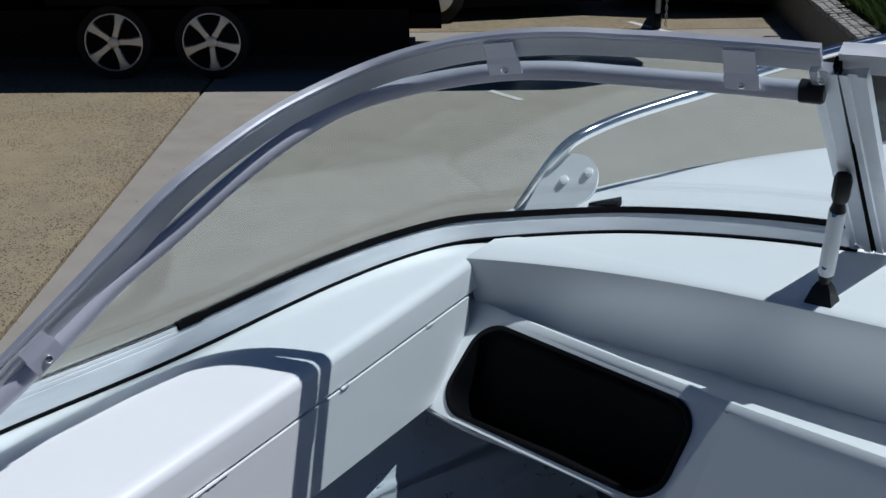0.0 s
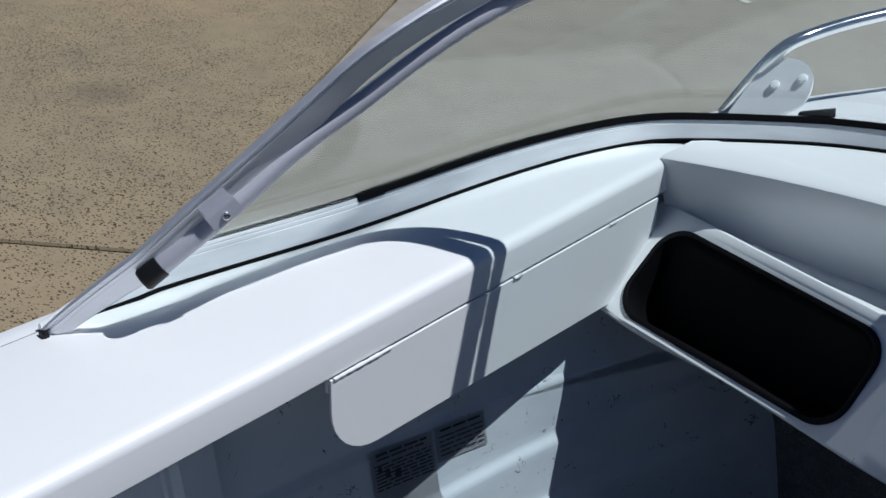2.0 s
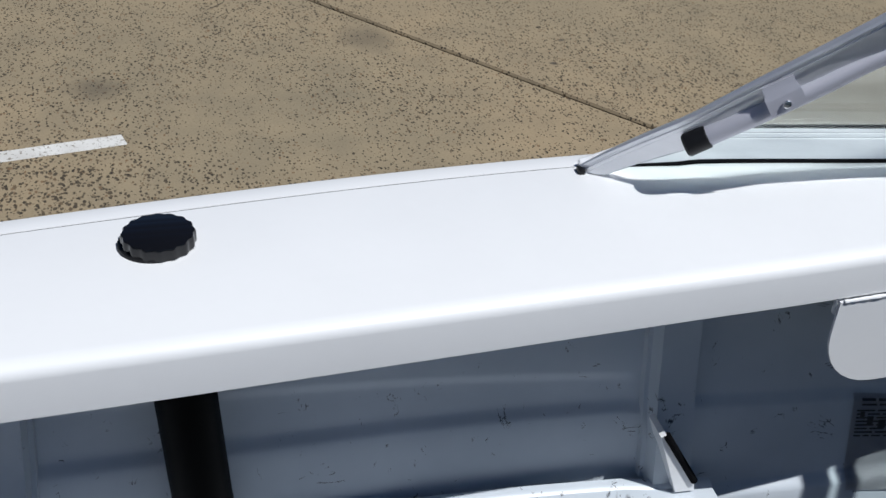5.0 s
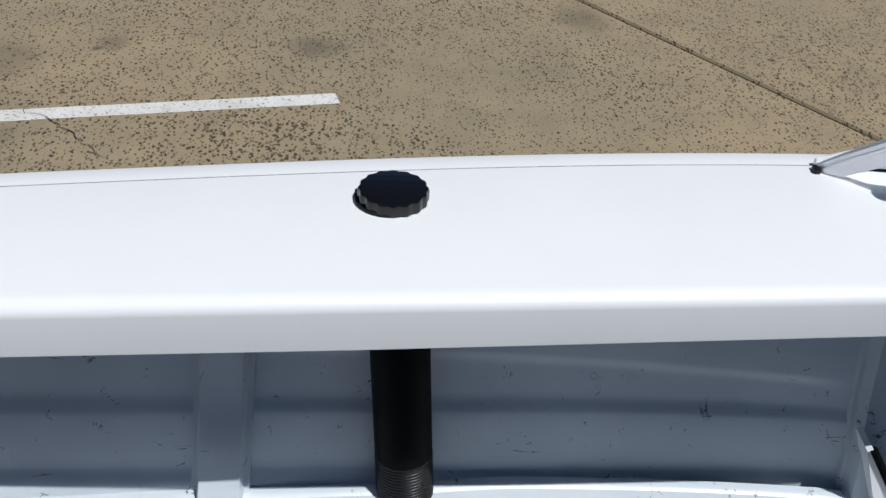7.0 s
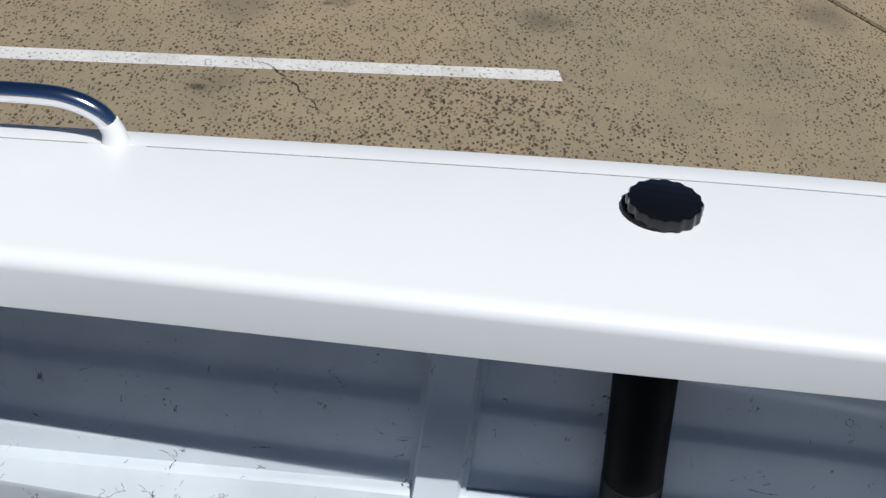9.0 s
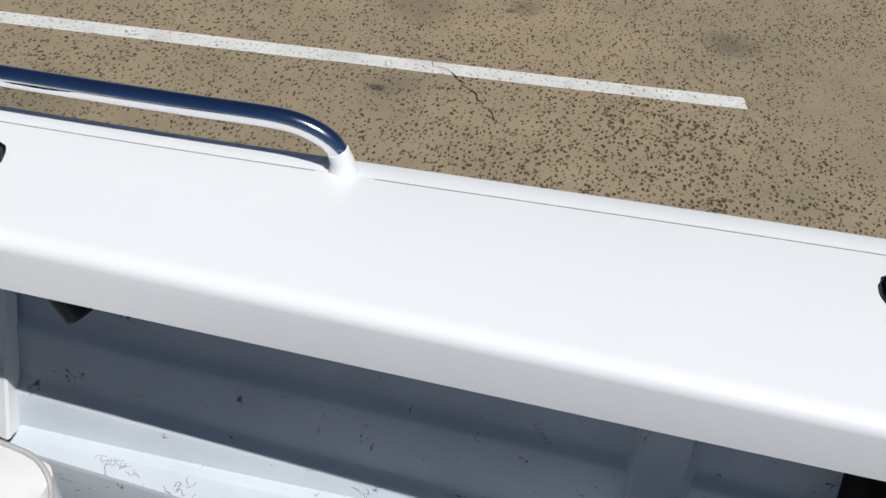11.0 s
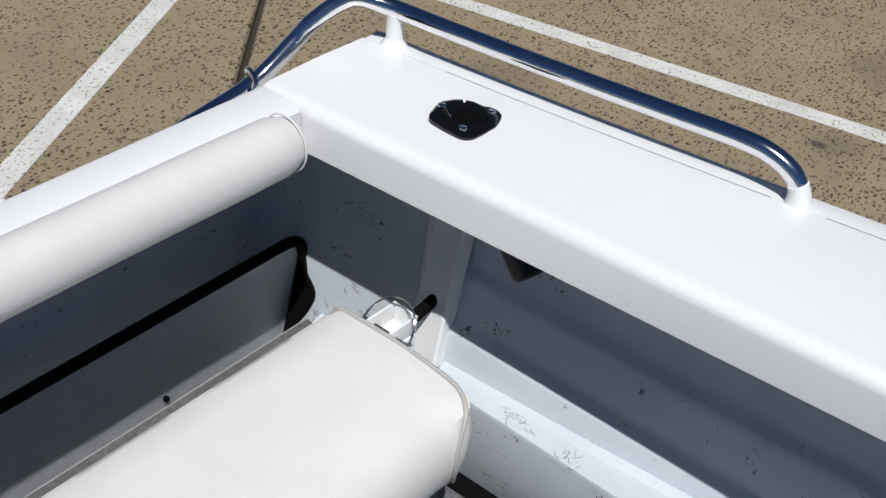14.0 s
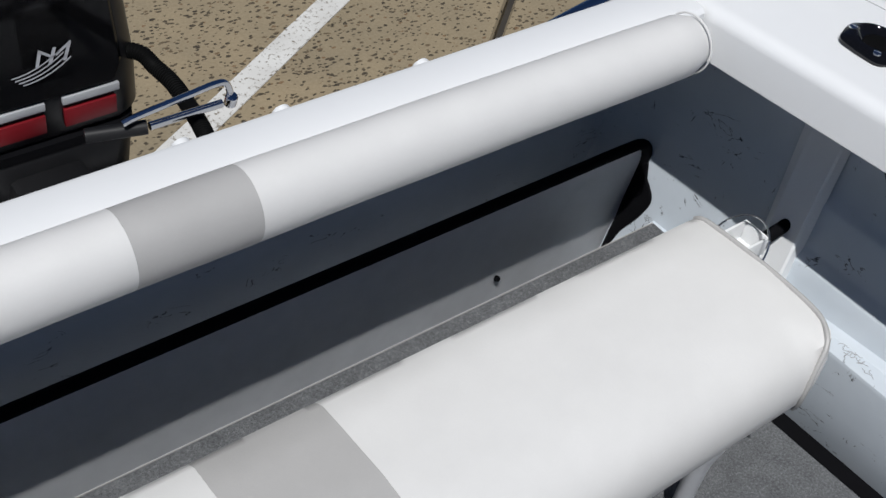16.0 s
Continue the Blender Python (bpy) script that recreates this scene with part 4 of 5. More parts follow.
def rod_holder():
    ob = new("rod_holder")
    ob.parent = boat
    ob.matrix_parent_inverse = Matrix.Translation(boat.location).inverted()
    ob["label"] = "black flush rod holder with a three-screw flange"
    c = Vector((-0.767, 0.204, gz(0.204) + 0.003))
    gl = bpy.data.materials["glossy_black_plastic"]
    scr = [Vector((-0.758, 0.1725, 0)), Vector((-0.797, 0.224, 0)), Vector((-0.737, 0.2255, 0))]
    n = 72
    lobes = ((-0.741, 0.188, 0.017), (-0.765, 0.181, 0.018), (-0.794, 0.224, 0.0155), (-0.776, 0.228, 0.0185), (-0.740, 0.228, 0.0175))
    pts = [(x + r * math.cos(a), y + r * math.sin(a)) for x, y, r in lobes for a in (2 * math.pi * k / 36 for k in range(36))]
    raw = []
    for k in range(n):
        a = 2 * math.pi * k / n
        best = 0.0
        for i in range(n):
            b = 2 * math.pi * i / n
            cosd = math.cos(a - b)
            if cosd > 0.05:
                s = max((x - c.x) * math.cos(b) + (y - c.y) * math.sin(b) for x, y in pts)
                best = s / cosd if best == 0 else min(best, s / cosd)
        raw.append(best)
    tilt = Vector((0.10, 0.71, -0.70)).normalized()
    ring = lambda f, z: [c + Vector((f * raw[k] * math.cos(2 * math.pi * k / n), f * raw[k] * math.sin(2 * math.pi * k / n), z)) for k in range(n)]
    oval = lambda r, z, dy: [c + Vector((r * math.cos(2 * math.pi * k / n), dy + r * math.sin(2 * math.pi * k / n) * 1.12, z)) for k in range(n)]
    rings = [ring(1.0, 0.0), ring(1.0, 0.004), ring(0.94, 0.0065), oval(0.030, 0.0085, 0.001), oval(0.0275, 0.0088, 0.001), oval(0.0255, 0.0060, 0.002), oval(0.0195, 0.0012, 0.004)]
    bm, vs = grid(rings, close_v=True)
    bm.faces.new(vs[-1])
    part("flange", bm, gl, ob, "glossy black moulded flange")
    # flat black disc in place of a hole's shade; the deck is uncut
    part("hole_shade", disc((c.x, c.y + 0.004, c.z + 0.0008), 0.0200, 0.0010, 40, (0, 0, 1), 0.0), HOSE, ob, "flat black disc standing for the shade inside the holder")
    for q in scr:
        part("screw", disc((q.x, q.y, c.z + 0.0062), 0.0056, 0.003, 14, (0, 0, 1), 0.001), STEEL, ob, "bright screw head")
    part("holder_tube", tube([c + tilt * 0.03, c + tilt * 0.216, c + tilt * 0.220], 0, 24, radii=[0.025, 0.025, 0.022]), BLACK, ob, "black tube below the deck")


rod_holder()


# ---- stern grab rail ----
def deck_point(y, inset, h):
    return Vector((xo(y) + inset, y, gz(y) + h))


RH = 0.055
RP = [deck_point(0.603, 0.033, -0.01), deck_point(0.600, 0.033, 0.012), deck_point(0.585, 0.032, 0.034), deck_point(0.555, 0.031, 0.049), deck_point(0.515, 0.031, RH)]
RP += [deck_point(y, 0.031, RH) for y in (0.42, 0.30, 0.18, 0.08, 0.01)]
RP += [Vector((-0.829, -0.04, 1.560)), Vector((-0.808, -0.062, 1.549)), Vector((-0.775, -0.080, 1.522)), Vector((-0.751, -0.090, 1.495)), Vector((-0.684, -0.100, 1.449)), Vector((-0.562, -0.102, 1.424)), Vector((-0.50, -0.102, 1.405)), Vector((-0.47, -0.102, 1.36))]


def stern_rail(flip):
    ob = new("grab_rail")
    ob.parent = boat
    ob.matrix_parent_inverse = Matrix.Translation(boat.location).inverted()
    ob["label"] = "bright polished steel grab rail at the stern quarter"
    fl = mirrored if flip else (lambda b: b)
    part("rail_tube", fl(tube(smooth_path(RP, 8), 0.0128, 20)), STEEL, ob, "polished tube")
    b = deck_point(0.603, 0.035, 0)
    part("weld_collar", fl(tube([b + Vector((0, 0, -0.006)), b + Vector((0, -0.001, 0.004)), b + Vector((0.0, -0.003, 0.014)), b + Vector((0.002, -0.008, 0.026))], 0, 20, radii=[0.021, 0.0158, 0.0140, 0.0130])), PAINT, ob, "white welded collar")
    p = deck_point(0.005, 0.030, 0)
    part("rail_post", fl(tube([p + Vector((0, 0, -0.004)), p + Vector((0, 0, 0.006)), p + Vector((0.004, 0.0, RH - 0.004))], 0, 18, radii=[0.018, 0.0125, 0.0115])), PAINT, ob, "short post")
    part("weld_collar", fl(tube([p + Vector((0, 0, -0.006)), p + Vector((0, 0, 0.003)), p + Vector((0, 0, 0.010))], 0, 18, radii=[0.026, 0.018, 0.0130])), PAINT, ob, "white welded collar")
    c = Vector((-0.684, -0.100, 1.447))
    part("shackle", fl(tube([c + Vector((0.012 * math.cos(a), 0.006 * math.sin(2 * a) , 0)) + Vector((0.0, 0.017 * math.cos(a), 0.021 * math.sin(a))) for a in (2 * math.pi * k / 28 for k in range(29))], 0.0042, 10)), STEEL, ob, "bright steel shackle round the rail")


stern_rail(False)
stern_rail(True)

# bow rail with its plate
def bow_rail(flip):
    ob = new("bow_rail")
    ob.parent = boat
    ob.matrix_parent_inverse = Matrix.Translation(boat.location).inverted()
    ob["label"] = "polished bow rail on a white bolted plate"
    fl = mirrored if flip else (lambda b: b)
    pts = smooth_path([(-0.895, 3.165, 1.615), (-0.868, 3.168, 1.660), (-0.830, 3.175, 1.722), (-0.803, 3.186, 1.762), (-0.782, 3.220, 1.785), (-0.749, 3.320, 1.804), (-0.703, 3.430, 1.820), (-0.654, 3.530, 1.835), (-0.604, 3.660, 1.856), (-0.550, 3.765, 1.872), (-0.470, 3.870, 1.896), (-0.380, 3.950, 1.916), (-0.16, 4.06, 1.95), (CX, 4.09, 1.96)], 8)
    part("rail_tube", fl(tube(pts, 0.0125, 16)), STEEL, ob, "polished tube")
    bm = bmesh.new()
    ring = [(-0.868, 1.634), (-0.835, 1.695), (-0.803, 1.748), (-0.785, 1.762), (-0.742, 1.770), (-0.713, 1.760), (-0.704, 1.735), (-0.712, 1.702), (-0.737, 1.676), (-0.800, 1.640)]
    sm = smooth_path([(x, 0, z) for x, z in ring] + [(ring[0][0], 0, ring[0][1])], 4)[:-1]
    eye = Vector((0.349, 1.192, 2.392))

    def leaned(x, z, off=0.0):
        p = Vector((x, 3.147, z)) - eye
        k = (3.147 + 0.8 * (eye.z - 1.70) - eye.y) / (p.y - 0.8 * p.z)
        return eye + p * k + Vector((0, 0.62, -0.78)) * off

    a = [bm.verts.new(leaned(p.x, p.z)) for p in sm]
    b = [bm.verts.new(leaned(p.x, p.z, 0.006)) for p in sm]
    bm.faces.new(a)
    bm.faces.new(b[::-1])
    for k in range(len(a)):
        j = (k + 1) % len(a)
        bm.faces.new((a[k], b[k], b[j], a[j]))
    part("bolt_plate", fl(bm), PAINT, ob, "white rounded plate")
    for x, z in ((-0.777, 1.712), (-0.724, 1.737)):
        part("bolt", fl(disc(leaned(x, z), 0.009, 0.006, 14, (0, -0.62, 0.78), 0.002)), PAINT, ob, "white dome bolt")



bow_rail(False)
bow_rail(True)
boat_part("deck_chock", loft([[(-0.752, 3.200, 1.650), (-0.752, 3.220, 1.650), (-0.752, 3.214, 1.655), (-0.752, 3.204, 1.655)], [(-0.698, 3.222, 1.652), (-0.698, 3.242, 1.652), (-0.698, 3.238, 1.670), (-0.698, 3.226, 1.670)]]), RUBBER, "black rubber wedge on the foredeck")

# ---- details inside the cockpit ----
LABEL = simple("printed_plate", (0.47, 0.485, 0.515), 0.45, grain=80, vary=0.05, relief=0.0)
INK = simple("dark_print", (0.03, 0.03, 0.035), 0.6, grain=80, vary=0.1, relief=0.0)


def on_skin(y, z, off):
    return (skin(y, gz(y) - z) + off, y, z)


def data_plate(y0, y1, ztop, h, rowspec, label, slope=-0.06):
    ob = new("data_plate")
    ob.parent = boat
    ob.matrix_parent_inverse = Matrix.Translation(boat.location).inverted()
    ob["label"] = label
    rows = [[on_skin(lerp(y0, y1, i / 8), ztop - h * j / 40 + slope * (lerp(y0, y1, i / 8) - y0), 0.0025) for j in range(41)] for i in range(9)]
    bm = grid(rows)[0]
    bmesh.ops.solidify(bm, geom=bm.faces[:], thickness=-0.001)
    part("plate", bm, LABEL, ob)
    rnd = random.Random(5)
    for v, a, b, w in rowspec:
        bm = bmesh.new()
        yy0, yy1 = lerp(y0, y1, a), lerp(y0, y1, b)
        x = yy0
        while x < yy1:
            e = min(x + rnd.uniform(0.008, 0.03), yy1)
            zc = ztop - h * v
            grid([[on_skin(t, zc + q + slope * (t - y0), 0.0045) for q in (-w / 2, 0.0, w / 2)] for t in (x, (x + e) / 2, e)], bm=bm)
            x = e + 0.004
        part("print_line", bm, INK, ob, "row of small dark print", 0)


spec = [(0.07, 0.1, 0.9, 0.004), (0.15, 0.1, 0.85, 0.003)] + [(0.25 + 0.062 * k, 0.05, 0.95, 0.0026) for k in range(8)] + [(0.33, 0.1, 0.16, 0.012), (0.42, 0.2, 0.28, 0.014), (0.48, 0.35, 0.45, 0.014)]
data_plate(2.283, 2.404, 1.228, 0.152, [(v * 0.64, a, c, w) for v, a, c, w in spec], "grey printed boat capacity plate with unreadable rows", 0.03)
data_plate(2.409, 2.507, 1.234, 0.062, [(0.12, 0.1, 0.9, 0.004)] + [(0.3 + 0.13 * k, 0.06, 0.94, 0.0024) for k in range(5)], "grey printed warning plate with unreadable rows", 0.06)


# seam between the deck plate and its outer strip, filled by weld at the rail's feet
SEAM = simple("grey_seam_gap", (0.10, 0.10, 0.105), 0.7, grain=80, vary=0.2, relief=0.0)
for y0, y1 in ((0.106, 0.573), (0.642, 1.87)):
    n = 24
    for flip in (0, 1):
        bm = tube([(xo(y) + 0.046, y, gz(y) + 0.0002) for y in (lerp(y0, y1, k / n) for k in range(n + 1))], 0.0015, 6)
        boat_part("deck_seam", mirrored(bm) if flip else bm, SEAM, "thin grey seam along the side deck", 80)

# weld beads along the tab's seam
def bead(pts, r, seed):
    rnd = random.Random(seed)
    path = smooth_path(pts, 10)
    return tube(path, 0, 8, radii=[r * rnd.uniform(0.75, 1.25) for _ in path])


for y0, y1, r in ((2.088, 2.195, 0.0027), (2.462, 2.480, 0.0030), (2.712, 2.730, 0.0025)):
    boat_part("weld_bead", bead([(xi(y) + 0.0245, y, gz(y) - 0.0660) for y in (y0, (y0 + y1) / 2, y1)], r, int(y0 * 100)), PAINT, "rough white weld bead")

# curls of lifted paint along the ledge
def paint_scrap(y, inset, rnd):
    a, x, pts = rnd.uniform(0, 6.28), 0.0, []
    for k in range(8):
        pts.append(Vector((ledge_in(y) - inset + x, y, LEDGE_Z + 0.0004)))
        a += rnd.uniform(-1.2, 1.2)
        x, y = x + 0.0026 * math.cos(a), y + 0.0026 * math.sin(a)
    return tube(smooth_path(pts, 2), 0.00045, 4)


SCRAP = simple("grey_paint_edge", (0.30, 0.30, 0.31), 0.7, grain=80, vary=0.2, relief=0.0)
rnd = random.Random(12)
for y0, y1, inset, n in ((0.345, 0.405, 0.022, 13), (0.45, 0.495, 0.012, 7), (0.62, 0.70, 0.018, 6), (0.76, 0.80, 0.03, 4)):
    for k in range(n):
        boat_part("paint_scrap", paint_scrap(rnd.uniform(y0, y1), inset + rnd.uniform(-0.008, 0.008), rnd), SCRAP)


# unseen carpeted wall, added to close the space under the foredeck and darken it
def shade_wall():
    y = 3.06
    rows = []
    for k in range(15):
        z = lerp(gz(y) - 0.02, 0.80, k / 14)
        x = skin(y, min(0.70, gz(y) - z)) + 0.001
        rows.append([(lerp(x, 2 * CX - x, j / 8), y, z) for j in range(9)])
    return grid(rows)[0]


boat_part("shade_wall", shade_wall(), CARPET, "unseen dark carpeted wall added under the foredeck to cut light")

# gusset with rubber edging by the forward rib, block by the middle rib
def gusset():
    pts = [(-0.864, 1.990, 1.105), (-0.864, 1.946, 1.217), (-0.864, 1.954, 1.221), (-0.864, 2.017, 1.125), (-0.864, 2.021, 1.105)]
    bm = bmesh.new()
    a = [bm.verts.new(p) for p in pts]
    b = [bm.verts.new((x - 0.050, y, z)) for x, y, z in pts]
    bm.faces.new(a)
    bm.faces.new(b[::-1])
    for k in range(5):
        j = (k + 1) % 5
        bm.faces.new((a[k], b[k], b[j], a[j]))
    boat_part("gusset", bm, PAINT, "white welded gusset beside the rib", 20)
    boat_part("gusset_edging", tube([Vector(pts[2]), Vector(pts[2]).lerp(Vector(pts[3]), 0.5), Vector(pts[3])], 0.0060, 10), RUBBER, "black rubber edging strip")


gusset()


# baffle in front of the transom, with rubber edging
BY, BZ = -0.068, 1.166          # plane and top of the baffle


def baffle():
    xs = -0.766
    rows = []
    for k in range(9):
        t = k / 8
        rows.append([(lerp(xs + 0.015 * t, 2 * CX - xs - 0.015 * t, j / 10), lerp(BY, BY - 0.003, t), lerp(BZ - 0.006, 0.87, t)) for j in range(11)])
    bm = grid(rows)[0]
    bmesh.ops.solidify(bm, geom=bm.faces[:], thickness=0.004)
    return bm


SHEET = simple("satin_bare_aluminium", (0.80, 0.81, 0.83), 0.42, metal=0.12, grain=30, vary=0.12, relief=0.04)
boat_part("baffle_panel", baffle(), SHEET, "satin grey aluminium baffle panel along the transom")
EDGE = [(-0.748, 0.92), (-0.751, BZ - 0.150), (-0.762, BZ - 0.075), (-0.766, BZ - 0.042), (-0.760, BZ - 0.017), (-0.742, BZ - 0.003), (-0.70, BZ), (-0.5, BZ), (0.1, BZ), (0.6, BZ), (0.93, BZ)]
boat_part("baffle_edging", tube(smooth_path([(x, BY + 0.003, z) for x, z in EDGE], 6), 0.0090, 12), RUBBER, "black rubber edging along the baffle")
def corner_shadow_sheet():
    """Black sheet on the hull plate in place of the shadow and gap at the baffle's end, with a bulging forward edge."""
    rows = []
    for k in range(25):
        s = k / 24
        z = lerp(1.124, 0.94, s)
        y = step_z([(0.94, -0.062), (0.996, -0.050), (1.036, -0.031), (1.060, -0.0235), (1.074, -0.022), (1.088, -0.030), (1.100, -0.046), (1.125, -0.056)], z)
        row = [(skin(y, gz(y) - z) + 0.001, y + 0.001, z)]
        for q in range(5):
            yy = lerp(y, BY + 0.002, q / 4)
            row.append((skin(yy, gz(yy) - z) + 0.005, yy, z))
        rows.append(row)
    return grid(rows)[0]


# the edging's cast shadow, laid on the hull as a black sheet
boat_part("corner_shadow_sheet", corner_shadow_sheet(), RUBBER, "black sheet standing for the shadow and gap in the stern corner")
boat_part("drain_plug", disc((-0.490, BY + 0.001, 0.996), 0.005, 0.004, 14, (0, 0.9, 0.4)), RUBBER, "small black plug in the baffle")
def shelf_board():
    half = [(-0.600, 0.388), (-0.600, 0.150), (-0.645, 0.150), (-0.645, 0.066)]
    ring = half + [(2 * CX - x, y) for x, y in reversed(half)]
    bm = bmesh.new()
    lo, hi = [bm.verts.new((x, y, 1.127)) for x, y in ring], [bm.verts.new((x, y, 1.149)) for x, y in ring]
    bm.faces.new(lo)
    bm.faces.new(hi)
    for k in range(len(ring)):
        n = (k + 1) % len(ring)
        bm.faces.new((lo[k], lo[n], hi[n], hi[k]))
    return bm


boat_part("shelf_board", shelf_board(), CARPET, "carpet-covered board under the rear seat", 20)
boat_part("shelf_edging", box((CX, 0.0645, 1.1400), (1.470, 0.0012, 0.019)), GREYVINYL, "thin pale edge of the board")


# pinned bracket at the seat's port end
def seat_bracket():
    ob = new("seat_bracket")
    ob.parent = boat
    ob.matrix_parent_inverse = Matrix.Translation(boat.location).inverted()
    ob["label"] = "white welded bracket with a steel pin and wire ring"
    z = 1.176
    for y in (0.157, 0.198):
        part("cheek_plate", box((-0.698, y, z), (0.064, 0.004, 0.032), 0.0012), PAINT, ob)
    part("back_plate", box((-0.728, 0.1775, z), (0.004, 0.037, 0.032), 0.0012), PAINT, ob)
    part("pin", tube([(-0.680, 0.140, z + 0.004), (-0.680, 0.226, z + 0.004)], 0.0042, 12), STEEL, ob, "steel pin")
    part("wire_ring", tube([Vector((-0.680 - 0.036 * math.sin(a), 0.183 - 0.042 * math.cos(a), z + 0.004 + 0.040 * math.sin(a))) for a in (math.pi * k / 20 for k in range(21))], 0.0015, 8), STEEL, ob, "thin wire ring")
    part("pin_head", disc((-0.680, 0.224, z + 0.004), 0.0075, 0.007, 14, (0, 1, 0), 0.002), STEEL, ob)
    part("arm", tube([(-0.731, 0.190, z + 0.004), (-0.800, 0.198, z + 0.030)], 0.0095, 14), RUBBER, ob, "black sleeved arm to the hull")
    part("foot", box((-0.712, 0.178, z - 0.040), (0.03, 0.05, 0.050), 0.002), PAINT, ob)


seat_bracket()

# ---- seat cushion, bolster ----
def child(name, bm, material, parent, label="", smooth=40):
    ob = part(name, bm, material, parent, label, smooth)
    ob.matrix_parent_inverse = Matrix.Translation(parent.location).inverted()
    return ob


seat = thing("seat_cushion", "cream vinyl rear seat cushion with one grey panel, on its board", "cushion", (CX, 0.29, 1.149))
SX0, SX1 = -0.613, 2 * CX + 0.613
PROF = [(0.142, 1.150), (0.138, 1.175), (0.140, 1.222), (0.146, 1.240), (0.160, 1.249), (0.20, 1.2535), (0.27, 1.256), (0.33, 1.253), (0.362, 1.246), (0.388, 1.230), (0.402, 1.206), (0.407, 1.175), (0.404, 1.145), (0.396, 1.126), (0.37, 1.150), (0.2, 1.150)]


def corner(x, y):
    """How the front edge draws back towards the rounded ends."""
    e = min(x - SX0, SX1 - x)
    r = 0.042
    if y <= 0.34 or e >= r:
        return y
    return y - 0.020 * (1 - math.sqrt(max(0.0, 1 - (1 - e / r) ** 2))) * (y - 0.34) / 0.067


def boxed(w):
    """The profile, squarer at its upper front edge by w."""
    out = list(PROF)
    for k, y, z in ((7, 0.336, 1.254), (8, 0.374, 1.2505), (9, 0.399, 1.243), (10, 0.407, 1.212), (13, 0.398, 1.118)):
        out[k] = (lerp(PROF[k][0], y, w), lerp(PROF[k][1], z, w))
    return out


def cushion(x0, x1):
    n = 60
    rows = []
    for k in range(n + 1):
        x = lerp(x0, x1, k / n)
        e = max(0.0, min(x - SX0, SX1 - x))
        dip = 0.002 * max(0.0, 1 - e / 0.02)
        w = max(0.0, 1 - e / 0.06)
        rows.append([(x, corner(x, y), z - (dip if z > 1.2 else 0) - 0.0012 * math.sin(x * 31 + y * 40) * (z > 1.24)) for y, z in boxed(w)])
    return loft(rows)


child("cover_side", cushion(SX0, -0.005), VINYL, seat, "cream white vinyl")
child("cover_middle", cushion(-0.0048, 0.149), GREYVINYL, seat, "grey vinyl panel")
child("cover_side", cushion(0.1492, SX1), VINYL, seat, "cream white vinyl")
for sgn in (0, 1):
    pts = []
    for k in range(11):
        e = 0.001 + (0.0, 0.0, 0.0, 0.0, 0.0, 0.004, 0.020, 0.040, 0.046, 0.040, 0.030)[k]
        y, z = boxed(max(0.0, 1 - e / 0.06))[3 + k]
        x = SX0 + e
        pts.append(Vector((x, corner(x, y) + 0.001 * (k > 4), z + 0.0005 - 0.002 * max(0.0, 1 - e / 0.02) * (z > 1.2))))
    bm = tube(smooth_path(pts, 5), 0.0034, 8)
    child("piping", mirrored(bm) if sgn else bm, GREYVINYL, seat, "grey-cream piped seam")
# legs of the seat board
def board_leg(x):
    lb = tube(smooth_path([(x, 0.375, 0.936), (x, 0.375, 1.06), (x, 0.385, 1.126)], 4), 0.0125, 14)
    boat_part("seat_leg", lb, ALLOY, "silver tube leg of the seat board")


for x in (-0.45, 2 * CX + 0.45):
    board_leg(x)

bolster = thing("bolster_roll", "cream vinyl padded roll with a grey panel along the transom", "bolster", (CX, 0.06, 1.43))


def roll(x0, x1, soft=0):
    rows = []
    n = 24
    for k in range(n + 1):
        x = lerp(x0, x1, k / n)
        e = min(x - RX0, RX1 - x)
        r = 0.0385 * (1 if e > 0.012 else 0.80 + 0.20 * math.sqrt(max(0.0, 1 - (1 - e / 0.012) ** 2)))
        r *= 1 + 0.006 * math.sin(x * 23.0)
        rows.append([(x, 0.0600 + r * 1.02 * math.cos(a), 1.474 + 0.007 * math.sin(math.pi * (x - RX0) / (RX1 - RX0)) + r * 1.05 * math.sin(a)) for a in (2 * math.pi * j / 40 for j in range(40))])
    return loft(rows)


RX0, RX1 = -0.600, 2 * CX + 0.600
child("cover_end", roll(RX0, 0.039), VINYL, bolster, "cream white vinyl")
child("cover_middle", roll(0.0392, 0.169), GREYVINYL, bolster, "grey vinyl panel")
child("cover_end", roll(0.1692, RX1), VINYL, bolster, "cream white vinyl")
for x in (RX0 + 0.008, RX1 - 0.008):
    child("piping", tube([(x, 0.0600 + 0.0378 * math.cos(a), 1.474 + 0.0389 * math.sin(a)) for a in (2 * math.pi * k / 36 for k in range(37))], 0.0013, 8), VINYL, bolster, "cream piped seam")

# ---- outboard motor ----
motor = thing("outboard_motor", "black outboard motor with red band, hung on the transom", "outboard motor", (CX, -0.42, 0.9))
COWL = simple("gloss_black_cowl", (0.008, 0.008, 0.009), 0.10, grain=40, vary=0.2, relief=0.0)
RED = simple("red_band", (0.17, 0.006, 0.011), 0.4, grain=50, vary=0.08, relief=0.0)
SILVER = simple("silver_print", (0.50, 0.51, 0.53), 0.45, 0.25, grain=60, vary=0.05, relief=0.0)


def motor_part(name, bm, material, label="", smooth=40):
    """A part of the motor, which hangs a little to port of the boat's centre line."""
    bmesh.ops.translate(bm, verts=bm.verts[:], vec=(-0.026, 0.0, 0.010))
    return child(name, bm, material, motor, label, smooth)


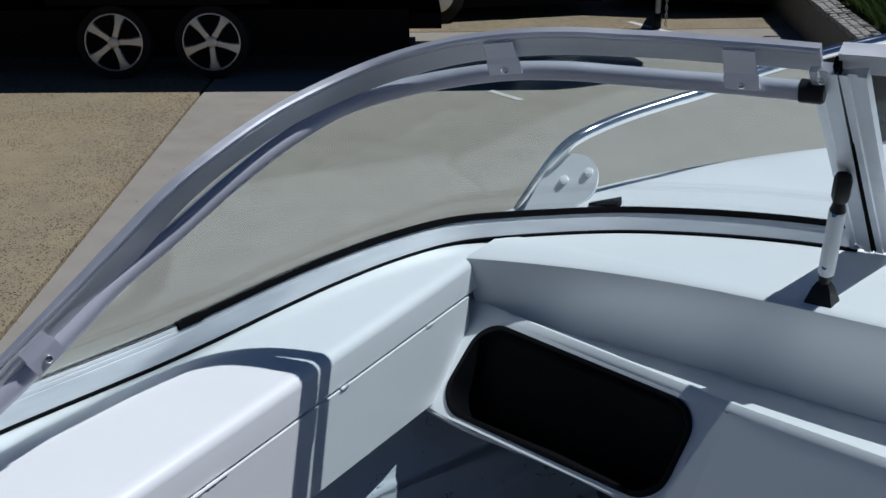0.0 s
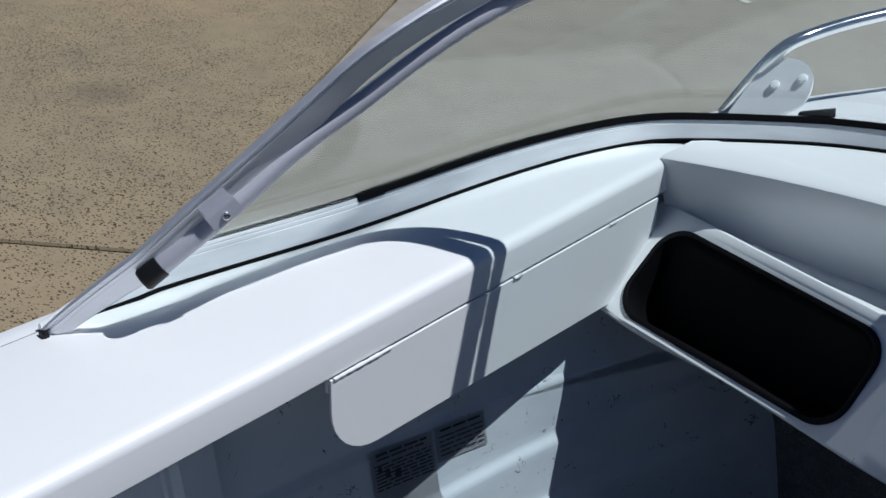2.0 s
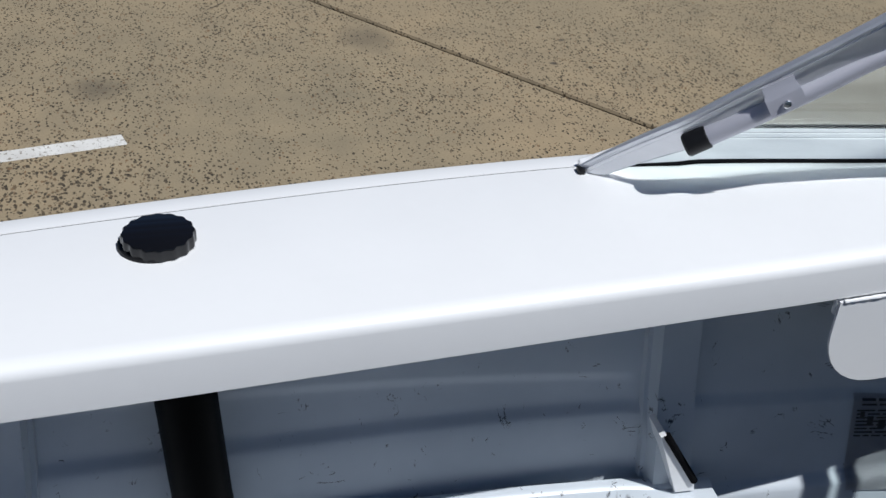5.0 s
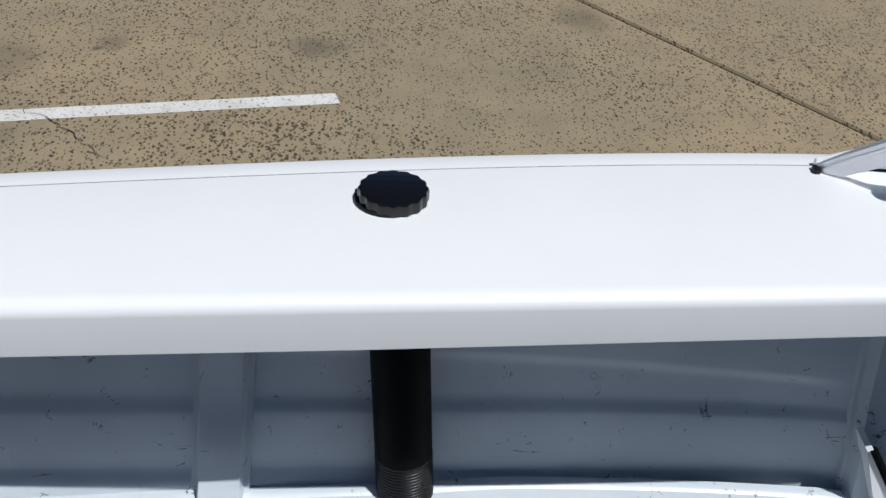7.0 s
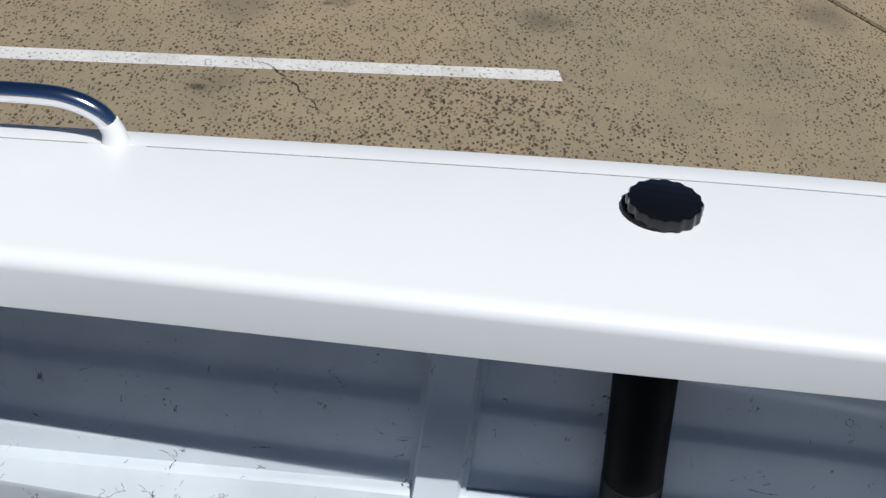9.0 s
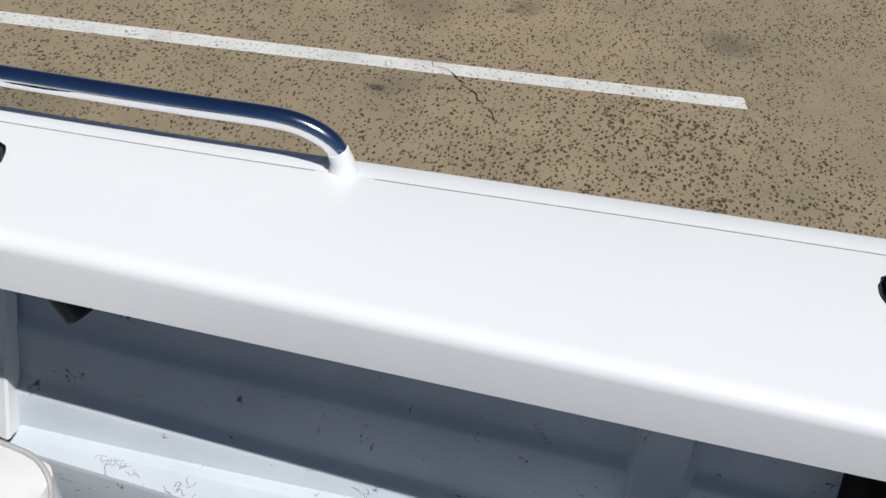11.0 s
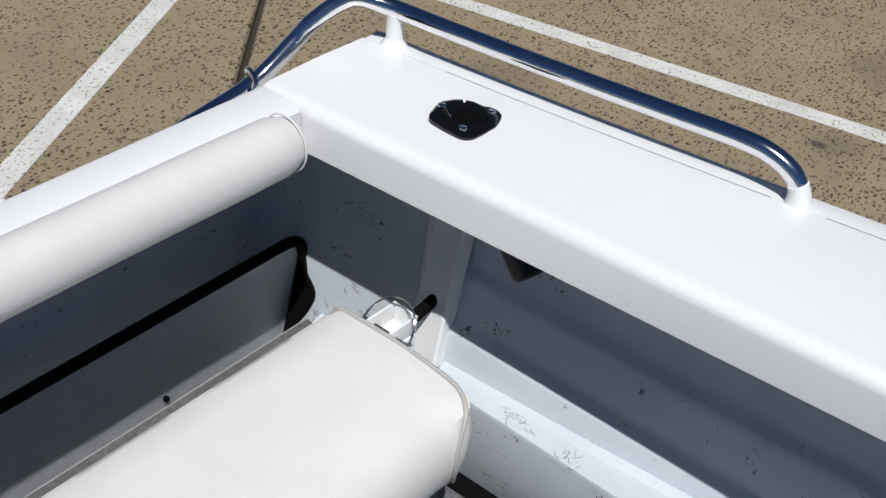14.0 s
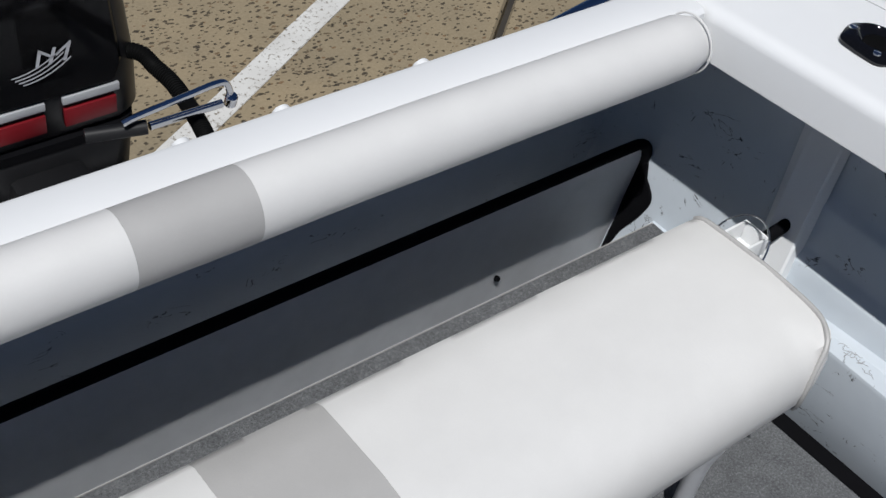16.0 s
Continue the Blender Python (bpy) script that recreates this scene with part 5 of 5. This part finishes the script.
def cowl_ring(z, x, y0, y1, r):
    pts = rounded(2 * x, y1 - y0, r, 8)
    return [(CX + u, (y0 + y1) / 2 + v, z) for u, v in pts]


SHELL = simple("charcoal_cowl", (0.010, 0.010, 0.011), 0.34, grain=60, vary=0.15, relief=0.02)
rings = [cowl_ring(1.272, 0.118, -0.80, -0.342, 0.045), cowl_ring(1.285, 0.126, -0.81, -0.334, 0.05), cowl_ring(1.35, 0.126, -0.815, -0.336, 0.050), cowl_ring(1.48, 0.117, -0.81, -0.352, 0.055), cowl_ring(1.58, 0.102, -0.79, -0.374, 0.06), cowl_ring(1.65, 0.09, -0.76, -0.405, 0.06), cowl_ring(1.68, 0.06, -0.70, -0.46, 0.05)]
motor_part("cowl", loft(rings), SHELL, "charcoal moulded top cowl")
motor_part("lower_cowl", loft([cowl_ring(1.15, 0.085, -0.74, -0.345, 0.045), cowl_ring(1.18, 0.105, -0.79, -0.325, 0.045), cowl_ring(1.255, 0.113, -0.805, -0.326, 0.045), cowl_ring(1.264, 0.108, -0.80, -0.333, 0.045)]), BLACK, "satin black lower cowl")
motor_part("seam_strip", loft([cowl_ring(1.262, 0.115, -0.808, -0.328, 0.045), cowl_ring(1.275, 0.115, -0.808, -0.328, 0.045)]), RUBBER, "black seam strip")


def front_panel():
    rows = []
    for k in range(9):
        z = lerp(1.342, 1.53, k / 8)
        y = -0.3325 - 0.125 * max(0, z - 1.35)
        w = lerp(0.094, 0.080, k / 8) - (0.012 if k == 0 else 0)
        rows.append([(CX - w, y - 0.004, z), (CX - w + 0.004, y, z), (CX - 0.03, y + 0.001, z), (CX + 0.03, y + 0.001, z), (CX + w - 0.004, y, z), (CX + w, y - 0.004, z)])
    bm = grid(rows)[0]
    bmesh.ops.solidify(bm, geom=bm.faces[:], thickness=0.003)
    return bm


motor_part("front_panel", front_panel(), COWL, "gloss black front panel")
for s in (-1, 1):
    motor_part("band", box((CX + s * 0.046, -0.3330, 1.306), (0.068, 0.006, 0.026), 0.0012), RED, "red band")
    motor_part("trim_line", box((CX + s * 0.048, -0.3332, 1.3315), (0.074, 0.006, 0.011), 0.0012), SILVER, "silver trim line")


def mark(x, z):
    return (CX + x, -0.3295 - 0.125 * max(0, (z - 1.35)), z)


bm = bmesh.new()
for k in range(4):                              # a swept wave of fine lines
    grid([[mark(0.034 - 0.062 * u + 0.004 * k, zz) for zz in (1.369 + 0.004 * k + 0.021 * u * u, 1.3708 + 0.004 * k + 0.021 * u * u)] for u in (q / 8 for q in range(9))], bm=bm)
for x0, x1 in ((0.012, 0.006), (-0.004, -0.012), (-0.022, -0.030)):
    grid([[mark(lerp(x0, x1, v) + q, 1.388 + 0.020 * v) for q in (0, 0.0045)] for v in (0, 0.5, 1)], bm=bm)
grid([[mark(lerp(0.010, -0.006, v), 1.406 - 0.012 * v + q) for q in (0, 0.004)] for v in (0, 0.5, 1)], bm=bm)
grid([[mark(lerp(-0.010, -0.030, v), 1.396 + 0.012 * v + q) for q in (0, 0.004)] for v in (0, 0.5, 1)], bm=bm)
motor_part("emblem", bm, SILVER, "silver wave emblem", 0)
motor_part("badge", box((CX - 0.02, -0.324, 1.222), (0.020, 0.004, 0.016), 0.002), SILVER, "small silver badge")
motor_part("bracket", box((CX, -0.31, 1.13), (0.22, 0.20, 0.10), 0.012), BLACK, "black clamp bracket")
motor_part("swivel", box((CX + 0.02, -0.275, 1.215), (0.10, 0.13, 0.05), 0.012), BLACK, "black swivel head")
motor_part("mid_leg", loft([cowl_ring(1.07, 0.085, -0.66, -0.36, 0.05), cowl_ring(0.75, 0.06, -0.62, -0.38, 0.04), cowl_ring(0.42, 0.05, -0.66, -0.36, 0.035), cowl_ring(0.22, 0.028, -0.62, -0.40, 0.02)]), BLACK, "black mid leg")
motor_part("gearcase", tube([(CX, -0.30, 0.24), (CX, -0.34, 0.24), (CX, -0.62, 0.24), (CX, -0.72, 0.24)], 0, 16, radii=[0.008, 0.045, 0.05, 0.035]), BLACK, "black torpedo gearcase")
for k in range(3):
    a0 = 2 * math.pi * k / 3
    rows = [[(CX + (0.03 + 0.11 * t) * math.cos(a0 + 0.5 * (s - 0.5)), -0.72 + 0.05 * (s - 0.5), 0.24 + (0.03 + 0.11 * t) * math.sin(a0 + 0.5 * (s - 0.5))) for s in (0, 0.33, 0.66, 1)] for t in (0, 0.4, 0.8, 1)]
    bm = grid(rows)[0]
    bmesh.ops.solidify(bm, geom=bm.faces[:], thickness=0.004)
    motor_part("propeller_blade", bm, BLACK)
cable = smooth_path([(0.005, -0.37, 1.36), (-0.028, -0.345, 1.362), (-0.036, -0.315, 1.356), (-0.036, -0.275, 1.361), (-0.031, -0.235, 1.365), (-0.022, -0.19, 1.371), (-0.011, -0.15, 1.38), (-0.002, -0.12, 1.382)], 16)
motor_part("cable_sleeve", tube(cable, 0, 16, radii=[0.0098 + (0.0010 if k % 2 else 0) for k in range(len(cable))]), HOSE, "black corrugated cable sleeve")
child("steering_link", tube(smooth_path([(0.055, -0.165, 1.426), (0.036, -0.165, 1.430), (-0.023, -0.165, 1.437), (-0.058, -0.165, 1.441), (-0.072, -0.165, 1.438), (-0.078, -0.165, 1.424), (-0.077, -0.165, 1.408)], 6), 0.0042, 12), STEEL, motor, "bright steering link")
child("link_rod", tube([(0.023, -0.165, 1.411), (-0.068, -0.165, 1.411)], 0.0050, 12), STEEL, motor, "bright steel link rod")
child("link_bolt", disc((-0.078, -0.164, 1.408), 0.0075, 0.014, 12, (0, 0.3, 1), 0.002), STEEL, motor, "bright bolt")
child("link_arm", tube([(0.09, -0.185, 1.408), (0.026, -0.165, 1.411)], 0.0085, 12), BLACK, motor, "black link arm")
for x in (-0.254, -0.069, 0.049, 0.25):
    boat_part("transom_lug", disc((x, -0.034, 1.477), 0.011, 0.016, 16, (0, -1, 0.35), 0.004), PAINT, "small white lug behind the transom")
boat_part("engine_well", box((CX, -0.245, 1.16), (0.40, 0.10, 0.10), 0.01), PAINT, "white engine mounting block")

# ---- trailer under the boat ----
trailer = thing("boat_trailer", "galvanised steel trailer carrying the white boat", "trailer", (CX, 1.5, 0.0))
GALV = simple("galvanised_steel", (0.40, 0.41, 0.42), 0.45, 0.9, grain=40, vary=0.15, relief=0.05)
TYRE = simple("tyre_rubber", (0.016, 0.016, 0.017), 0.85, grain=80, vary=0.3, relief=0.1)
for sx in (-0.55, 0.55):
    child("side_rail", box((CX + sx, 1.9, 0.40), (0.06, 4.2, 0.09), 0.006), GALV, trailer)
    child("bunk", box((CX + sx * 0.8, 1.5, 0.565), (0.09, 2.6, 0.30), 0.01), GALV, trailer)
    tw = tube([(CX + sx * 1.55 - 0.09, 1.2, 0.31), (CX + sx * 1.55 - 0.07, 1.2, 0.31), (CX + sx * 1.55 + 0.07, 1.2, 0.31), (CX + sx * 1.55 + 0.09, 1.2, 0.31)], 0, 32, radii=[0.29, 0.31, 0.31, 0.29])
    child("wheel", tw, TYRE, trailer, "black tyre")
child("axle", tube([(CX - 0.9, 1.2, 0.31), (CX + 0.9, 1.2, 0.31)], 0.03, 12), GALV, trailer)
for y in (0.2, 1.2, 2.4, 3.6):
    child("cross_member", box((CX, y, 0.40), (1.1, 0.06, 0.06), 0.005), GALV, trailer)
child("keel_roller", tube([(CX - 0.06, 0.3, 0.405), (CX + 0.06, 0.3, 0.405)], 0.035, 14), TYRE, trailer)
child("drawbar", box((CX, 4.6, 0.42), (0.07, 1.4, 0.09), 0.006), GALV, trailer)
child("jockey_leg", tube([(CX, 5.1, 0.0), (CX, 5.1, 0.46)], 0.025, 12), GALV, trailer)

# ---- far side of the yard ----
DX, DY = Vector((0.794, 0.607, 0)), Vector((-0.607, 0.794, 0))      # along and away from the big trailer
HUB = Vector((-8.492, 8.364, 0.345))
big = thing("tandem_trailer_boat", "dark-hulled cruiser on a black tandem trailer, in deep shade", "trailer boat", (HUB.x, HUB.y, 0))
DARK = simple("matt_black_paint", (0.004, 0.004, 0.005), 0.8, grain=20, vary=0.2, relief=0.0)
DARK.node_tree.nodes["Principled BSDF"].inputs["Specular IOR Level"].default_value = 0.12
RIMM = simple("machined_alloy_rim", (0.55, 0.55, 0.56), 0.35, 0.8, grain=60, vary=0.06, relief=0.0)


def far(a, b, z):
    """a along the trailer, b away from the viewer's side."""
    return Vector((HUB.x, HUB.y, 0)) + DX * a + DY * b + Vector((0, 0, z))


def hull_ring(a, w, zb, zt):
    c = 0.72
    return [far(a, c - w, zt), far(a, c - w * 0.97, lerp(zb, zt, 0.55)), far(a, c - w * 0.8, lerp(zb, zt, 0.28)), far(a, c, zb), far(a, c + w * 0.8, lerp(zb, zt, 0.28)), far(a, c + w * 0.97, lerp(zb, zt, 0.55)), far(a, c + w, zt)]


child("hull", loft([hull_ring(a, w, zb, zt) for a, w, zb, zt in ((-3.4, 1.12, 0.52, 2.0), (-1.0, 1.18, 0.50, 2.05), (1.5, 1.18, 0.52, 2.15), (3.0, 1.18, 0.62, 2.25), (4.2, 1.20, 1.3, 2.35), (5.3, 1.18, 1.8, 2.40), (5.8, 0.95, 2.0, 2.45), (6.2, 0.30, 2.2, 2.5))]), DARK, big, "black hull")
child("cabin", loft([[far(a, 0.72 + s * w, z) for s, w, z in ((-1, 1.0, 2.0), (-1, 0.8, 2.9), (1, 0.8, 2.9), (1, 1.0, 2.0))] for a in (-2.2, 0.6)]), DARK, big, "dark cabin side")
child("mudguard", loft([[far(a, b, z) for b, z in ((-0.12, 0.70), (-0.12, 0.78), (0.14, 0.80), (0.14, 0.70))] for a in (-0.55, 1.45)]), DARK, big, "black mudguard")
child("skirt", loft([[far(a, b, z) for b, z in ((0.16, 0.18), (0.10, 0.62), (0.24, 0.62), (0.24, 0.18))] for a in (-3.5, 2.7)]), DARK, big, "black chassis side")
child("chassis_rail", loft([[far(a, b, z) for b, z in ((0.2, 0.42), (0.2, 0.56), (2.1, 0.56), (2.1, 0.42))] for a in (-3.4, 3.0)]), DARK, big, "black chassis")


def big_wheel(a, turn):
    c = far(a, 0, HUB.z)
    w = new("wheel")
    w.parent = big
    w.matrix_parent_inverse = Matrix.Translation(big.location).inverted()
    w["label"] = "five-spoke silver alloy wheel on a black tyre"
    def ring(r, d):
        return [c + DX * r * math.cos(t) + Vector((0, 0, r * math.sin(t))) + DY * d for t in (2 * math.pi * k / 48 for k in range(48))]
    part("tyre", loft([ring(0.262, 0.0), ring(0.272, -0.015), ring(0.33, -0.012), ring(0.343, 0.03), ring(0.343, 0.17), ring(0.33, 0.2)], True), TYRE, w, "black tyre")
    bm, _ = grid([ring(0.264, -0.012), ring(0.264, -0.018), ring(0.254, -0.019), ring(0.251, -0.010), ring(0.24, 0.05)], close_v=True)
    part("rim", bm, RIMM, w, "silver rim lip")
    bm = bmesh.new()
    bm.faces.new([bm.verts.new(p) for p in ring(0.245, -0.002)])
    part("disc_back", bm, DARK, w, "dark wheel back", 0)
    for k in range(5):
        t0 = turn + 2 * math.pi * k / 5
        rd = DX * math.cos(t0) + Vector((0, 0, math.sin(t0)))
        sd = DX * -math.sin(t0) + Vector((0, 0, math.cos(t0)))
        rings = []
        for r, wd, d in ((0.035, 0.040, -0.014), (0.09, 0.030, -0.018), (0.16, 0.033, -0.018), (0.22, 0.045, -0.016), (0.256, 0.060, -0.012)):
            rings.append([c + rd * r + sd * q * wd + DY * dd for q, dd in ((-1, d + 0.012), (-0.75, d), (0.75, d), (1, d + 0.012))])
        part("spoke", loft(rings), RIMM, w, "", 40)
        t1 = t0 + math.pi / 5
        part("wheel_nut", disc(c + DX * 0.070 * math.cos(t1) + Vector((0, 0, 0.070 * math.sin(t1))) - DY * 0.020, 0.016, 0.012, 10, -DY), DARK, w)
    part("hub_cap", disc(c - DY * 0.016, 0.050, 0.012, 24, -DY, 0.004), RIMM, w, "silver hub cap")


TYRE.node_tree.nodes["Principled BSDF"].inputs["Specular IOR Level"].default_value = 0.15
big_wheel(0.0, 0.02)
big_wheel(0.888, -0.26)


# a second row of dark trailers behind, with jockey wheels and a chain
def far_trailer(x, y, turn, label):
    ob = thing("parked_trailer", label, "trailer", (x, y, 0), "parked trailers")
    ob.rotation_euler = (0, 0, turn)
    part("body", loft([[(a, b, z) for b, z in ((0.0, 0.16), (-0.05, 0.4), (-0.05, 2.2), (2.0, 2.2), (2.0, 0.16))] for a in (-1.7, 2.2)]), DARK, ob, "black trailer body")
    for a in (-0.8, 0.1):
        part("tyre", tube([(a, -0.10, 0.33), (a, -0.08, 0.33), (a, 0.08, 0.33), (a, 0.10, 0.33)], 0, 28, radii=[0.30, 0.33, 0.33, 0.30]), TYRE, ob, "black tyre")
        part("rim", disc((a, -0.10, 0.33), 0.19, 0.02, 24, (0, -1, 0), 0.005), RIMM, ob, "silver rim")
    part("tail_lamp", box((1.2, -0.06, 0.36), (0.16, 0.02, 0.06), 0.005), simple("amber_lens", (0.45, 0.16, 0.05), 0.3, grain=40, vary=0.1, relief=0.0) if "amber_lens" not in bpy.data.materials else bpy.data.materials["amber_lens"], ob, "amber side lamp")
    part("drawbar", box((2.9, 0.9, 0.5), (1.5, 0.10, 0.12), 0.01), DARK, ob, "black drawbar")
    part("jockey_post", tube([(3.3, 0.75, 0.10), (3.3, 0.75, 0.95)], 0.03, 14), GALV, ob, "galvanised jockey post")
    part("jockey_wheel", tube([(3.3, 0.71, 0.09), (3.3, 0.79, 0.09)], 0.09, 18), TYRE, ob, "small jockey wheel")
    part("coupling", box((3.7, 0.9, 0.52), (0.26, 0.09, 0.10), 0.02), GALV, ob, "galvanised coupling")
    bm = bmesh.new()
    for k in range(9):
        p = Vector((3.55, 0.86, 0.46 - 0.045 * k))
        tube([p + Vector((0.012 * math.cos(a) * (1 if k % 2 else 0.2), 0.012 * math.cos(a) * (0.2 if k % 2 else 1), 0.028 * math.sin(a))) for a in (2 * math.pi * j / 10 for j in range(11))], 0.0045, 6, bm)
    part("chain", bm, GALV, ob, "hanging safety chain")
    return ob


far_trailer(-7.95, 12.45, 0.92, "black covered trailer standing in shade at the yard's end")
far_trailer(-7.53, 16.5, -1.2, "black covered trailer beside the retaining wall")

# retaining wall with a cobbled top, planting and fence behind
WALLD = Vector((-0.50, 0.866, 0))
W0 = Vector((-4.18, 14.22, 0))
WALLM = simple("rough_grey_wall", (0.17, 0.16, 0.145), 0.95, grain=14, vary=0.25, relief=0.4)
COB = simple("grey_cobbles", (0.30, 0.285, 0.255), 0.9, grain=30, vary=0.2, relief=0.3)
wall = thing("retaining_wall", "low grey wall with a cobbled stone top beside the planting", "wall", (W0.x, W0.y, 0), kind="structure")
SIDE = Vector((0.866, 0.50, 0))
bm = loft([[W0 + WALLD * a + SIDE * b + Vector((0, 0, z)) for b, z in ((0, -0.02), (0, 0.40), (0.30, 0.42), (0.30, -0.02))] for a in (-6, 12)])
child("wall_body", bm, WALLM, wall, "rough grey wall face", 20)
rnd = random.Random(3)
cob = []
for v in range(3):
    me = bpy.data.meshes.new("cobble")
    bm = box((0, 0, 0), (0.125, 0.085, 0.06), 0.018)
    for q in bm.verts:
        q.co += Vector((rnd.uniform(-1, 1), rnd.uniform(-1, 1), rnd.uniform(-1, 1))) * 0.006
    bm.to_mesh(me)
    bm.free()
    me.materials.append(COB)
    cob.append(me)
for i in range(58):
    for j in range(3):
        p = W0 + WALLD * (-4.2 + i * 0.14 + 0.07 * (j % 2)) + SIDE * (0.05 + j * 0.090) + Vector((0, 0, 0.425))
        o = new("cobble", cob[rnd.randrange(3)])
        o.parent = wall
        o.matrix_parent_inverse = Matrix.Translation(wall.location).inverted()
        o.matrix_basis = Matrix.Translation(p) @ Matrix.Rotation(math.atan2(WALLD.y, WALLD.x) + rnd.uniform(-0.12, 0.12), 4, "Z")


def leaf_mat():
    m, nt, b = nodes_of("grass_and_shrub_leaf")
    at = place_of(nt)
    col = ramp(nt, noise_of(nt, at, 3.0, 4), [(0.3, (0.05, 0.10, 0.015)), (0.55, (0.10, 0.17, 0.025)), (0.75, (0.16, 0.18, 0.04))])
    nt.links.new(col, b.inputs["Base Color"])
    b.inputs["Roughness"].default_value = 0.6
    return m


LEAF = leaf_mat()
nr = np.random.RandomState(7)
N = 22000
verts, faces = [], []
for k in range(N):
    a, b = nr.uniform(-6, 6), 0.34 + abs(nr.normal(0, 1.3))
    base = W0 + WALLD * a + SIDE * b + Vector((0, 0, 0.40 + 0.10 * b))
    h = nr.uniform(0.05, 0.30)
    t = nr.uniform(0, 6.283)
    d = Vector((math.cos(t), math.sin(t), 0))
    w = Vector((-d.y, d.x, 0)) * nr.uniform(0.006, 0.018)
    n = len(verts)
    verts += [base - w, base + w, base + d * h * 0.35 + w * 0.8 + Vector((0, 0, h * 0.7)), base + d * h * 0.8 + Vector((0, 0, h))]
    faces.append((n, n + 1, n + 2, n + 3))
me = bpy.data.meshes.new("grass_bank")
me.from_pydata([tuple(v) for v in verts], [], faces)
me.materials.append(LEAF)
tagged(new("grass_bank", me), "green grass and low shrubs on the bank behind the wall", "grass", kind="stuff")
bm = loft([[W0 + WALLD * a + SIDE * b + Vector((0, 0, z)) for b, z in ((0.31, 0.40), (6, 1.0), (6, 0.3), (0.31, 0.3))] for a in (-6, 12)])
tagged(part("ground_bank", bm, simple("bank_soil", (0.06, 0.065, 0.025), 0.95, grain=12, vary=0.4, relief=0.4)), "grassy soil bank behind the wall", "bank", kind="structure")
fence = thing("wire_fence", "dark green posts of a wire fence on the bank", "fence", (W0.x, W0.y, 0.4))
for k in range(5):
    p = W0 + WALLD * (-1.2 + 1.3 * k) + SIDE * 0.62 + Vector((0, 0, 0.35))
    child("fence_post", tube([p, p + Vector((0, 0, 1.5))], 0.035, 12), simple("dark_green_paint", (0.02, 0.03, 0.022), 0.5, grain=30, vary=0.2, relief=0.0) if "dark_green_paint" not in bpy.data.materials else bpy.data.materials["dark_green_paint"], fence)
